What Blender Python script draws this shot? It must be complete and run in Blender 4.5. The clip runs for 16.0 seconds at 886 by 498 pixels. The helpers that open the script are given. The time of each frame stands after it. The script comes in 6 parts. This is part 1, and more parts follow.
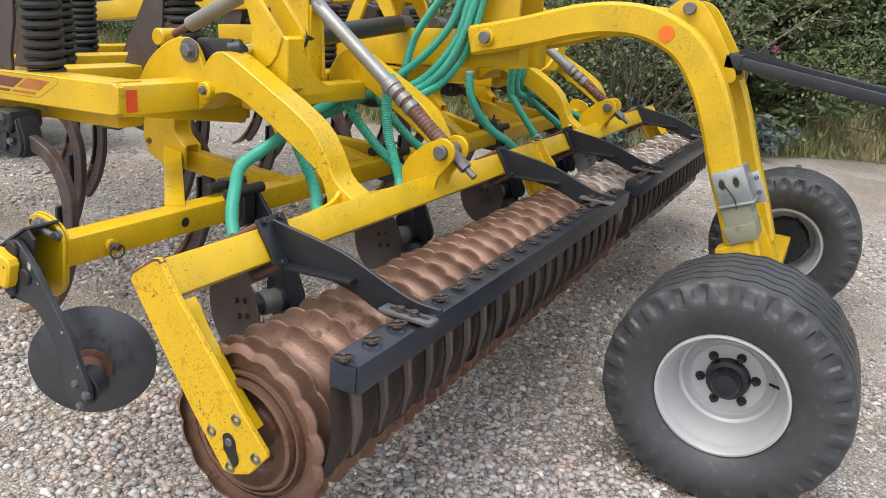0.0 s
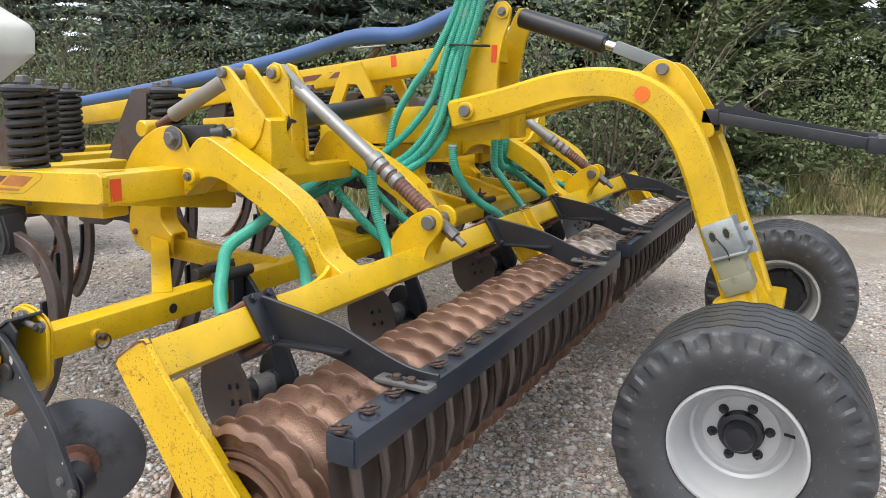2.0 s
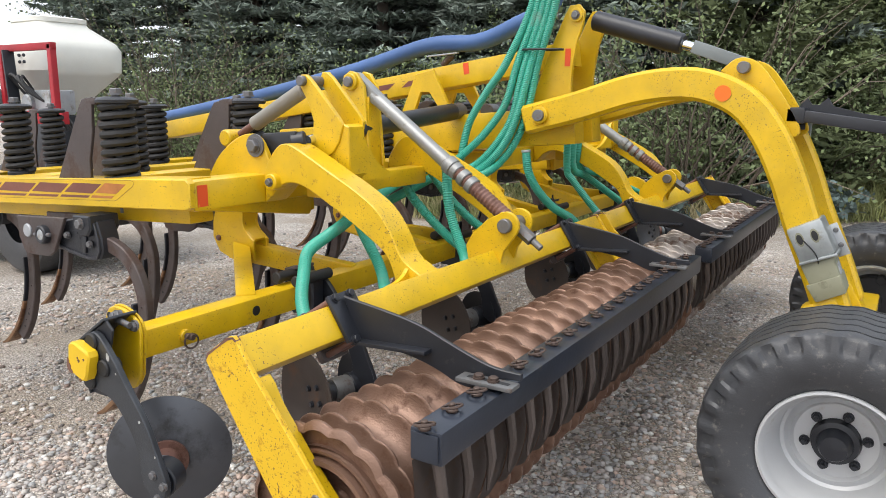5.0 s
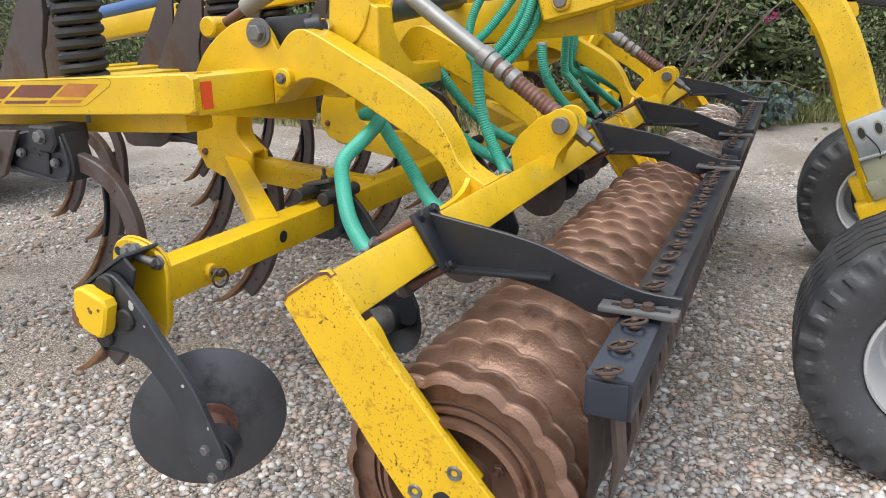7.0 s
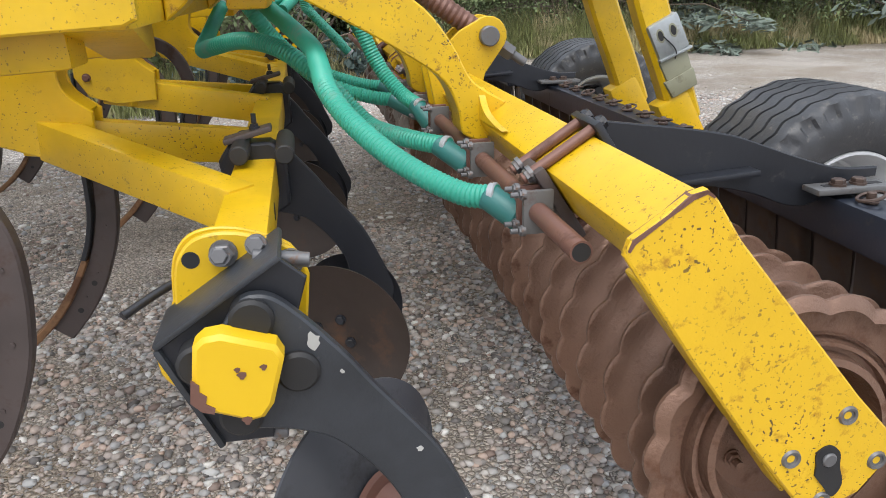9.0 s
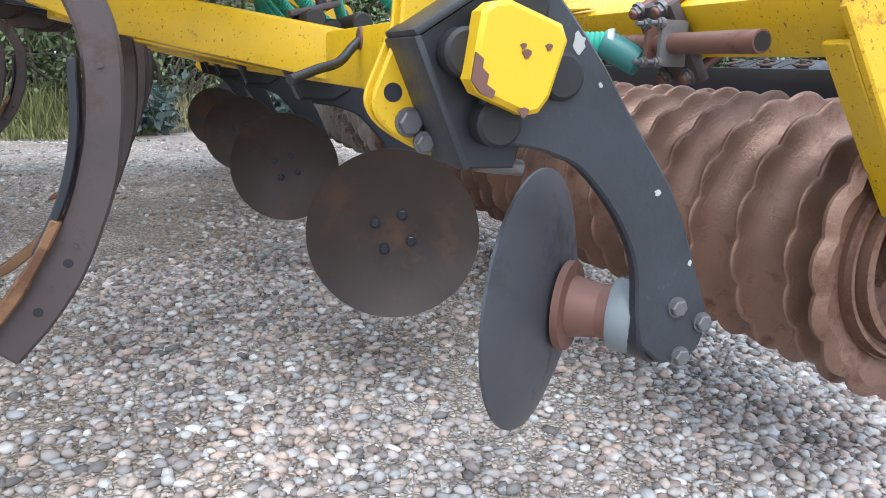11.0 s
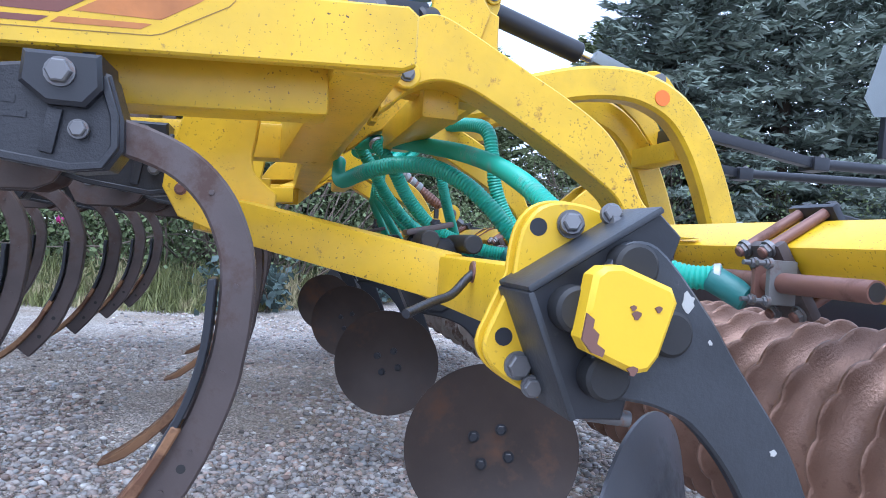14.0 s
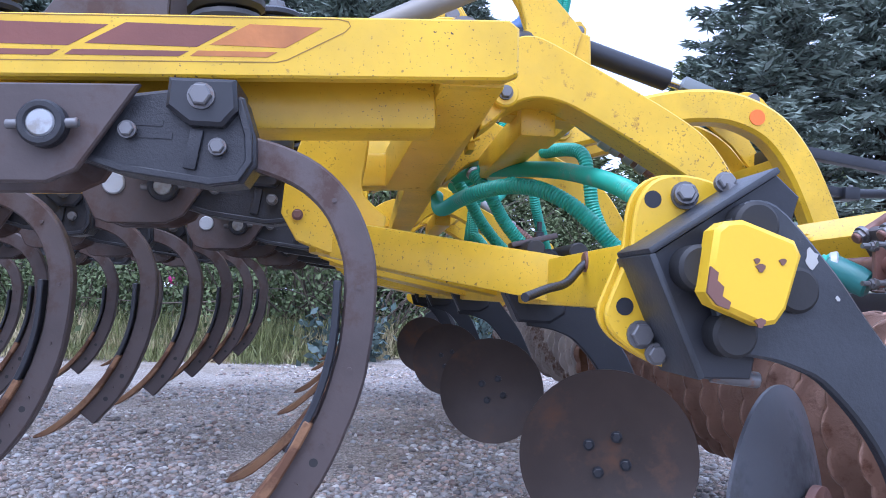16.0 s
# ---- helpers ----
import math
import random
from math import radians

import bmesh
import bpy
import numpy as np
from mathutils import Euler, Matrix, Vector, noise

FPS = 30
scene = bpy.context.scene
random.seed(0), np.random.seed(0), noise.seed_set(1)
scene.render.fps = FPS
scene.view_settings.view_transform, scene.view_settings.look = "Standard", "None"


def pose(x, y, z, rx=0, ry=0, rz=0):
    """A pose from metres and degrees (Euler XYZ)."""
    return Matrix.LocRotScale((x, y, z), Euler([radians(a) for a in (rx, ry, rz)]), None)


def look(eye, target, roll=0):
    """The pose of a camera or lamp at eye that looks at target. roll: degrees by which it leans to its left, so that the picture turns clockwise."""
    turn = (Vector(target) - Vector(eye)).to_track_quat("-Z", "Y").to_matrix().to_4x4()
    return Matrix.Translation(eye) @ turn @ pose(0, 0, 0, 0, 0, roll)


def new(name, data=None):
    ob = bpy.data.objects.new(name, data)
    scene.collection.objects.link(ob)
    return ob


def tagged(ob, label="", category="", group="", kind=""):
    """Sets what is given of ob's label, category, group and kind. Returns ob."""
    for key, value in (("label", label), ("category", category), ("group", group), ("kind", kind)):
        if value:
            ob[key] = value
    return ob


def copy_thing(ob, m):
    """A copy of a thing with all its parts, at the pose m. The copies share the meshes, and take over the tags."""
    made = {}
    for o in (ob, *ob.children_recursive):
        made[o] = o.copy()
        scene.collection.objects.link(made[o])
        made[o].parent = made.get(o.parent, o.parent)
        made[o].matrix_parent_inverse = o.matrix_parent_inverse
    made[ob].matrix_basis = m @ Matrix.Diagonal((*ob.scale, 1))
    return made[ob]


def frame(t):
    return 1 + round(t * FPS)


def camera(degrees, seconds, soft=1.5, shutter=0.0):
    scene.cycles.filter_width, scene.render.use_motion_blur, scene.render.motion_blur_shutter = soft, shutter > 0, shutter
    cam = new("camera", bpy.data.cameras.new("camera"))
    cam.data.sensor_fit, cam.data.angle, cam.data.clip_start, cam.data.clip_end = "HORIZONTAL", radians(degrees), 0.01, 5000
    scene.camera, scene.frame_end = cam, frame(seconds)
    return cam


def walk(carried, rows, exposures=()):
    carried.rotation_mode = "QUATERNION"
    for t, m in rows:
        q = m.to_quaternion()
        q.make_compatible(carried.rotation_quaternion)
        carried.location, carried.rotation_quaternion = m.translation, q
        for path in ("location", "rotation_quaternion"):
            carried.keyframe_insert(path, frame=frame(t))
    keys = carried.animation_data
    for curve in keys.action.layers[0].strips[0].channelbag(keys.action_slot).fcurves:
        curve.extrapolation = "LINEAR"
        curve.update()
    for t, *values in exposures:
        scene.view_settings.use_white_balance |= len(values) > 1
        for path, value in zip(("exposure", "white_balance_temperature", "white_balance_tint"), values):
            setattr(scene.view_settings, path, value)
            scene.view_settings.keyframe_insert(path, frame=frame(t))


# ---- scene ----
cam = camera(61.56, 16.0, soft=0.9)
# seconds, eye x y z, yaw, pitch, roll
ROWS = [
    (0.0, -0.082, -0.102, 1.510, 26.98, -18.59, 5.49),
    (0.5, -0.078, -0.093, 1.537, 26.88, -18.12, 4.26),
    (1.0, -0.079, -0.092, 1.509, 26.83, -16.47, 3.29),
    (1.5, -0.080, -0.087, 1.484, 26.85, -14.28, 2.36),
    (2.0, -0.082, -0.081, 1.444, 26.91, -11.99, 1.58),
    (2.5, -0.084, -0.079, 1.398, 27.12, -10.15, 0.58),
    (3.0, -0.076, -0.084, 1.415, 27.40, -9.35, 0.27),
    (3.5, -0.078, -0.085, 1.411, 27.94, -8.88, 0.26),
    (4.0, -0.082, -0.088, 1.414, 28.99, -9.09, 0.12),
    (4.5, -0.094, -0.097, 1.414, 30.51, -9.91, 0.14),
    (5.0, -0.112, -0.101, 1.410, 32.13, -11.10, 0.27),
    (5.2, -0.124, -0.102, 1.412, 32.71, -11.80, 0.31),
    (7.3, -0.880, 0.037, 1.270, 20.67, -18.10, -0.38),
    (7.5, -1.008, 0.052, 1.251, 16.88, -18.31, -0.90),
    (8.0, -1.317, 0.092, 1.220, 7.22, -18.99, -1.78),
    (8.5, -1.599, 0.201, 1.149, -2.74, -19.62, -1.59),
    (9.0, -1.856, 0.268, 1.113, -10.16, -19.85, -1.44),
    (9.5, -2.091, 0.292, 1.040, -15.76, -19.87, -0.88),
    (9.7, -2.162, 0.318, 0.972, -17.39, -19.72, -0.68),
    (11.8, -2.274, 0.344, 0.686, -20.53, -9.48, 2.25),
    (12.0, -2.273, 0.349, 0.696, -20.24, -8.72, 2.42),
    (12.5, -2.265, 0.342, 0.729, -18.57, -6.30, 2.85),
    (13.0, -2.276, 0.328, 0.761, -16.06, -3.37, 3.08),
    (13.5, -2.288, 0.322, 0.777, -13.98, -1.35, 3.74),
    (14.0, -2.291, 0.319, 0.782, -12.51, -0.21, 4.13),
    (14.5, -2.291, 0.318, 0.750, -11.77, 1.27, 3.89),
    (15.0, -2.299, 0.305, 0.736, -11.02, 2.16, 3.54),
    (15.5, -2.309, 0.297, 0.703, -9.12, 3.28, 2.83),
    (16.0, -2.331, 0.281, 0.690, -5.52, 3.64, 1.83),
]


def eye_pose(x, y, z, yaw, pitch, roll):
    return pose(x, y, z, 90 + pitch, 0, yaw) @ pose(0, 0, 0, 0, 0, roll)


walk(cam, [(r[0], eye_pose(*r[1:])) for r in ROWS],
     [(0.0, 0.26, 6500, 10), (3.0, 0.36, 6500, 10), (5.0, 0.33, 6500, 10), (8.0, 0.31, 6400, 10), (9.0, 0.27, 6300, 10), (12.0, 0.80, 5500, 8), (13.0, 0.82, 5400, 8), (14.5, 0.58, 4900, 18), (16.0, 0.58, 4900, 22)])

# ---- light ----
world = bpy.data.worlds.new("world")
scene.world = world
world.use_nodes = True
wn = world.node_tree.nodes
sky = wn.new("ShaderNodeTexSky")
sky.sky_type, sky.sun_disc = "NISHITA", False
sky.sun_elevation, sky.sun_rotation = radians(42), radians(200)
sky.air_density, sky.dust_density, sky.ozone_density = 1.0, 6.0, 1.0
haze = wn.new("ShaderNodeMixRGB")
haze.inputs[0].default_value = 0.8
haze.inputs[2].default_value = (9.2, 9.7, 10.6, 1)
world.node_tree.links.new(sky.outputs[0], haze.inputs[1])
world.node_tree.links.new(haze.outputs[0], wn["Background"].inputs[0])
wn["Background"].inputs[1].default_value = 0.125

sun = new("sun", bpy.data.lights.new("sun", "SUN"))
sun.data.energy, sun.data.angle, sun.data.color = 2.0, radians(40), (1.0, 0.96, 0.9)
sun.matrix_world = look((0, 0, 0), (0.15, 0.45, -1.0))


# ---- materials ----
def material(name, base, rough=0.6, metal=0.0, spots=None, spot_amount=0.5, spot_scale=8.0, vary=0.15, vary_scale=3.0,
             bump=0.1, bump_scale=60.0, coat=0.0, rand=0.0, grain=0.0, island=False, specks=0.0, dust=0.0):
    """base, large-scale variation, patches of a second colour, specks of dirt, dust, fine relief."""
    m = bpy.data.materials.new(name)
    m.use_nodes = True
    nt = m.node_tree
    bs = nt.nodes["Principled BSDF"]
    bs.inputs["Roughness"].default_value = rough
    bs.inputs["Metallic"].default_value = metal
    bs.inputs["Coat Weight"].default_value = coat
    tc = nt.nodes.new("ShaderNodeTexCoord")

    def noise_tex(scale, detail=4.0, rough_n=0.6):
        n = nt.nodes.new("ShaderNodeTexNoise")
        n.inputs["Scale"].default_value, n.inputs["Detail"].default_value, n.inputs["Roughness"].default_value = scale, detail, rough_n
        nt.links.new(tc.outputs["Object"], n.inputs["Vector"])
        return n.outputs["Fac"]

    def ramp(src, a, b, lo=0.0, hi=1.0):
        r = nt.nodes.new("ShaderNodeMapRange")
        r.inputs["From Min"].default_value, r.inputs["From Max"].default_value = a, b
        r.inputs["To Min"].default_value, r.inputs["To Max"].default_value = lo, hi
        nt.links.new(src, r.inputs["Value"])
        return r.outputs[0]

    def mix(fac, a, b, mode="MIX"):
        x = nt.nodes.new("ShaderNodeMixRGB")
        x.blend_type = mode
        for k, v in ((0, fac), (1, a), (2, b)):
            if isinstance(v, (int, float)):
                x.inputs[k].default_value = v
            elif isinstance(v, tuple):
                x.inputs[k].default_value = (*v, 1)
            else:
                nt.links.new(v, x.inputs[k])
        return x.outputs[0]

    big = noise_tex(vary_scale)
    col = mix(ramp(big, 0.3, 0.7), tuple(c * (1 - vary) for c in base), tuple(min(1, c * (1 + vary)) for c in base))
    if grain:
        col = mix(ramp(noise_tex(bump_scale * 1.7, 2.0), 0.35, 0.65, 0, grain), col, tuple(c * 0.45 for c in base))
    if rand:
        if island:
            src = nt.nodes.new("ShaderNodeNewGeometry").outputs["Random Per Island"]
        else:
            src = nt.nodes.new("ShaderNodeObjectInfo").outputs["Random"]
        hsv = nt.nodes.new("ShaderNodeHueSaturation")
        nt.links.new(ramp(src, 0, 1, 1 - rand, 1 + rand), hsv.inputs["Value"])
        nt.links.new(col, hsv.inputs["Color"])
        col = hsv.outputs[0]
    if spots:
        edge = noise_tex(spot_scale, 8.0, 0.7)
        fac = ramp(edge, 0.75 - 0.35 * spot_amount, 0.8 - 0.35 * spot_amount + 0.06)
        col = mix(fac, col, spots)
        nt.links.new(ramp(fac, 0, 1, rough, min(0.95, rough + 0.3)), bs.inputs["Roughness"])
        if metal:
            nt.links.new(ramp(fac, 0, 1, metal, 0.0), bs.inputs["Metallic"])
    if dust:
        col = mix(ramp(noise_tex(9.0, 9.0, 0.72), 0.48, 0.72, 0, dust), col, (0.36, 0.30, 0.17))
    if specks:
        where = ramp(noise_tex(5.0, 3.0), 0.40, 0.66)
        dots = ramp(noise_tex(170.0, 2.0, 0.5), 0.715 - 0.10 * specks, 0.735 - 0.10 * specks)
        col = mix(mix(1.0, where, dots, "MULTIPLY"), col, (0.075, 0.045, 0.022))
    nt.links.new(col, bs.inputs["Base Color"])
    if bump:
        bp = nt.nodes.new("ShaderNodeBump")
        bp.inputs["Strength"].default_value, bp.inputs["Distance"].default_value = bump, 0.01
        nt.links.new(noise_tex(bump_scale, 5.0), bp.inputs["Height"])
        nt.links.new(bp.outputs[0], bs.inputs["Normal"])
    return m


YELLOW = (0.64, 0.405, 0.004)
M_YEL = material("yellow paint", YELLOW, 0.38, spots=(0.22, 0.12, 0.035), spot_amount=0.36, spot_scale=30, vary=0.14, vary_scale=6.0, bump=0.03, bump_scale=90, coat=0.1, specks=0.6, dust=0.09)
M_YELW = material("worn yellow paint", (0.68, 0.42, 0.010), 0.5, spots=(0.42, 0.21, 0.012), spot_amount=0.52, spot_scale=26, vary=0.1, bump=0.08, bump_scale=70, specks=0.8)
M_YELR = material("rust-spotted yellow paint", YELLOW, 0.38, spots=(0.20, 0.085, 0.022), spot_amount=0.44, spot_scale=30, vary=0.12, vary_scale=6.0, bump=0.03, bump_scale=90, coat=0.1, specks=0.8, dust=0.09)
M_ARM = material("scuffed black paint", (0.034, 0.038, 0.045), 0.42, 0.1, spots=(0.10, 0.098, 0.096), spot_amount=0.36, spot_scale=22, vary=0.3, vary_scale=9.0, bump=0.12, bump_scale=160)
M_YELC = material("chipped yellow paint", (0.72, 0.46, 0.008), 0.42, spots=(0.14, 0.07, 0.035), spot_amount=0.30, spot_scale=18, vary=0.05, bump=0.04)
M_SCR = material("scraper steel", (0.078, 0.062, 0.055), 0.5, 0.3, spots=(0.12, 0.075, 0.05), spot_amount=0.6, spot_scale=8, vary=0.3, bump=0.06, rand=0.2)
M_BLK = material("black paint", (0.017, 0.019, 0.025), 0.40, spots=(0.055, 0.052, 0.050), spot_amount=0.38, spot_scale=14, vary=0.3, bump=0.05)
M_CAST = material("black casting", (0.022, 0.0235, 0.029), 0.40, 0.1, spots=(0.075, 0.055, 0.048), spot_amount=0.34, spot_scale=18, vary=0.3, bump=0.18, bump_scale=220)
M_DISC = material("dark disc steel", (0.080, 0.084, 0.095), 0.40, 0.4, spots=(0.030, 0.030, 0.033), spot_amount=0.6, spot_scale=5, vary=0.25, bump=0.04)
M_DISCR = material("brown disc steel", (0.050, 0.037, 0.031), 0.42, 0.3, spots=(0.085, 0.042, 0.022), spot_amount=0.6, spot_scale=4, vary=0.3, bump=0.05)
M_RUST2 = material("worn cast iron", (0.38, 0.34, 0.31), 0.32, 0.5, spots=(0.13, 0.075, 0.05), spot_amount=0.7, spot_scale=7, vary=0.2, bump=0.2, bump_scale=180, rand=0.15)
M_RUST = material("rusted cast iron", (0.205, 0.122, 0.086), 0.29, 0.42, spots=(0.115, 0.050, 0.026), spot_amount=0.62, spot_scale=16, vary=0.25, bump=0.25, bump_scale=180, rand=0.15)
M_TINE = material("brown tine steel", (0.085, 0.068, 0.065), 0.5, 0.3, spots=(0.065, 0.038, 0.03), spot_amount=0.7, spot_scale=6, vary=0.25, bump=0.08)
M_POINT = material("bare rusty steel", (0.22, 0.12, 0.06), 0.45, 0.4, spots=(0.10, 0.045, 0.02), spot_amount=0.9, spot_scale=9, vary=0.3, bump=0.1)
M_PIPE = material("brown pipe", (0.17, 0.085, 0.065), 0.5, 0.2, spots=(0.09, 0.04, 0.025), spot_amount=0.6, spot_scale=9, bump=0.05)
M_ZINC = material("galvanised steel", (0.40, 0.42, 0.44), 0.50, 0.45, spots=(0.25, 0.24, 0.22), spot_amount=0.6, spot_scale=16, vary=0.2, bump=0.04)
M_LID = material("weathered zinc sheet", (0.36, 0.385, 0.39), 0.38, 0.55, spots=(0.25, 0.25, 0.22), spot_amount=0.55, spot_scale=16, vary=0.25, vary_scale=9, bump=0.08)
M_BOLT = material("bolt steel", (0.165, 0.165, 0.17), 0.48, 0.55, spots=(0.17, 0.09, 0.05), spot_amount=0.5, spot_scale=40, vary=0.2, bump=0.05)
M_STRUT = material("dull grey paint", (0.25, 0.235, 0.205), 0.5, 0.1, spots=(0.14, 0.085, 0.06), spot_amount=0.4, spot_scale=14, vary=0.2, bump=0.05)
M_STAY = material("dull galvanised steel", (0.27, 0.275, 0.27), 0.42, 0.45, spots=(0.17, 0.14, 0.11), spot_amount=0.45, spot_scale=18, vary=0.2, bump=0.06)
M_CHROME = material("chrome rod", (0.75, 0.76, 0.78), 0.12, 1.0, vary=0.03, bump=0.0)
M_HOSE = material("green corrugated hose", (0.040, 0.340, 0.245), 0.42, vary=0.15, spots=(0.13, 0.30, 0.24), spot_amount=0.5, spot_scale=9, bump=0.03)
M_BLUE = material("blue ribbed hose", (0.050, 0.112, 0.275), 0.5, vary=0.12, bump=0.05)
M_RUB = material("black rubber", (0.017, 0.017, 0.018), 0.6, vary=0.3, bump=0.05)
M_TYRE = material("tyre rubber", (0.047, 0.049, 0.054), 0.42, spots=(0.125, 0.120, 0.112), spot_amount=0.50, spot_scale=34, vary=0.25, bump=0.12, bump_scale=120)
M_RIM = material("silver rim paint", (0.50, 0.51, 0.52), 0.4, 0.25, spots=(0.42, 0.40, 0.38), spot_amount=0.35, spot_scale=9, vary=0.06, bump=0.03)
M_RED = material("red paint", (0.34, 0.012, 0.02), 0.5, vary=0.15)
M_STICK = material("orange sticker", (0.70, 0.075, 0.015), 0.5, vary=0.08)
M_ORANGE = material("orange reflector", (0.80, 0.16, 0.01), 0.3, vary=0.05)
M_DECAL = material("brown decal film", (0.185, 0.060, 0.040), 0.42, spots=(0.50, 0.30, 0.03), spot_amount=0.30, spot_scale=14, vary=0.25)
M_DECAL2 = material("sun-bleached decal film", (0.42, 0.150, 0.030), 0.45, spots=(0.60, 0.34, 0.03), spot_amount=0.45, spot_scale=7, vary=0.3, vary_scale=9)
M_DECALEDGE = material("decal edge", (0.30, 0.17, 0.02), 0.5, vary=0.2, bump=0)
M_WHITE = material("white polyethylene", (0.72, 0.72, 0.66), 0.45, vary=0.04)
M_CHOCK = material("weathered plastic", (0.25, 0.25, 0.175), 0.55, spots=(0.15, 0.14, 0.09), spot_amount=0.6, spot_scale=9, vary=0.2, bump=0.05)
M_SPLASH = material("dried splash", (0.42, 0.42, 0.40), 0.8, vary=0.2)
M_OUTLET = material("teal plastic", (0.03, 0.16, 0.15), 0.45, vary=0.2)
M_LETTER = material("black lettering film", (0.012, 0.012, 0.012), 0.5, vary=0.0, bump=0.0)
M_GREY = material("grey panel", (0.17, 0.195, 0.205), 0.5, vary=0.1)
M_BAR = material("satin black paint", (0.018, 0.023, 0.035), 0.34, spots=(0.05, 0.045, 0.042), spot_amount=0.34, spot_scale=16, vary=0.3, bump=0.05)
M_FOOT = material("grey worn steel", (0.16, 0.16, 0.16), 0.5, 0.4, spots=(0.10, 0.07, 0.055), spot_amount=0.6, spot_scale=20, vary=0.25, bump=0.08)
M_BRASS = material("rusty ring steel", (0.075, 0.050, 0.040), 0.5, 0.3, spots=(0.20, 0.19, 0.18), spot_amount=0.4, spot_scale=60)
M_BARK = material("bark", (0.055, 0.043, 0.034), 0.9, vary=0.3, bump=0.5, bump_scale=40)
M_TWIG = material("dry twigs", (0.13, 0.105, 0.08), 0.9, vary=0.3, rand=0.35, island=True)
M_SPRUCE = material("spruce needles", (0.165, 0.205, 0.170), 0.7, vary=0.25, vary_scale=2, rand=0.45, island=True, bump=0)
M_PINE = material("pine needles", (0.125, 0.155, 0.068), 0.75, vary=0.25, vary_scale=2, rand=0.45, island=True, bump=0)
M_LEAF = material("hedge leaves", (0.118, 0.155, 0.064), 0.75, spots=(0.15, 0.12, 0.03), spot_amount=0.4, spot_scale=1.3, vary=0.3, vary_scale=1.5, rand=0.35, island=True, bump=0)
M_BLUELEAF = material("blue-green leaves", (0.085, 0.125, 0.115), 0.6, vary=0.25, rand=0.4, island=True, bump=0)
M_GRASS = material("verge grass", (0.17, 0.185, 0.065), 0.7, spots=(0.50, 0.42, 0.25), spot_amount=0.75, spot_scale=1.4, vary=0.3, rand=0.4, island=True, bump=0)
M_PINK = material("pink petals", (0.50, 0.05, 0.24), 0.6, vary=0.1, bump=0)


# ---- mesh helpers ----
MID = 3.42          # the machine's middle plane
MIRROR = False      # when set, what is built is mirrored across the middle plane
PLACE = None        # when set, a matrix that brings a group's drawing to its size and place


def part(name, bm, mat, parent=None, label="", smooth=True):
    if MIRROR:
        for v in bm.verts:
            v.co.y = 2 * MID - v.co.y
        bmesh.ops.reverse_faces(bm, faces=bm.faces)
    if PLACE:
        bm.transform(PLACE)
    me = bpy.data.meshes.new(name)
    bm.to_mesh(me)
    bm.free()
    me.materials.append(mat)
    if smooth:
        me.shade_smooth()
        me.set_sharp_from_angle(angle=radians(38))
    ob = new(name, me)
    if parent:
        ob.parent = parent
    if label:
        tagged(ob, label)
    return ob


def group(name, parent=None):
    ob = new(name)
    ob.empty_display_size = 0.1
    if parent:
        ob.parent = parent
    return ob


def soften(bm, r, seg=2):
    if r > 0:
        es = [e for e in bm.edges if len(e.link_faces) == 2 and e.calc_face_angle(0) > radians(35)]
        bmesh.ops.bevel(bm, geom=es, offset=r, segments=seg, profile=0.6, affect="EDGES", clamp_overlap=True)


def into(bm, other):
    me = bpy.data.meshes.new("tmp")
    other.to_mesh(me)
    other.free()
    bm.from_mesh(me)
    bpy.data.meshes.remove(me)
    return bm


def axes(d, up=(0, 0, 1)):
    d = Vector(d).normalized()
    u = Vector(up)
    if abs(d.dot(u)) > 0.98:
        u = Vector((1, 0, 0))
    s = d.cross(u).normalized()
    return d, s, s.cross(d).normalized()


def b_box(x0, x1, y0, y1, z0, z1, r=0.004):
    bm = bmesh.new()
    bmesh.ops.create_cube(bm, size=1)
    for v in bm.verts:
        v.co = ((v.co.x + .5) * (x1 - x0) + x0, (v.co.y + .5) * (y1 - y0) + y0, (v.co.z + .5) * (z1 - z0) + z0)
    soften(bm, r)
    return bm


def b_bar(p0, p1, w, h, r=0.004, up=(0, 0, 1), w1=None, h1=None):
    """A box section from p0 to p1: w across, h high, with its far end w1 by h1."""
    p0, p1 = Vector(p0), Vector(p1)
    d, s, u = axes(p1 - p0, up)
    bm = bmesh.new()
    vs = []
    for p, ww, hh in ((p0, w, h), (p1, w1 or w, h1 or h)):
        for a, b in ((-1, -1), (1, -1), (1, 1), (-1, 1)):
            vs.append(bm.verts.new(p + s * (a * ww / 2) + u * (b * hh / 2)))
    bm.faces.new(vs[3::-1])
    bm.faces.new(vs[4:])
    for i in range(4):
        j = (i + 1) % 4
        bm.faces.new((vs[i], vs[j], vs[4 + j], vs[4 + i]))
    bmesh.ops.recalc_face_normals(bm, faces=bm.faces)
    soften(bm, r)
    return bm


def b_plate(pts, y0, y1, r=0.002):
    """A plate whose outline is given in x, z, from y0 to y1."""
    bm = bmesh.new()
    a = [bm.verts.new((x, y0, z)) for x, z in pts]
    f = bm.faces.new(a)
    out = bmesh.ops.extrude_face_region(bm, geom=[f])
    for v in out["geom"]:
        if isinstance(v, bmesh.types.BMVert):
            v.co.y = y1
    bmesh.ops.recalc_face_normals(bm, faces=bm.faces)
    if r:
        es = [e for e in bm.edges if abs(e.verts[0].co.y - e.verts[1].co.y) < 1e-6]
        bmesh.ops.bevel(bm, geom=es, offset=r, segments=1, affect="EDGES", clamp_overlap=True)
    return bm


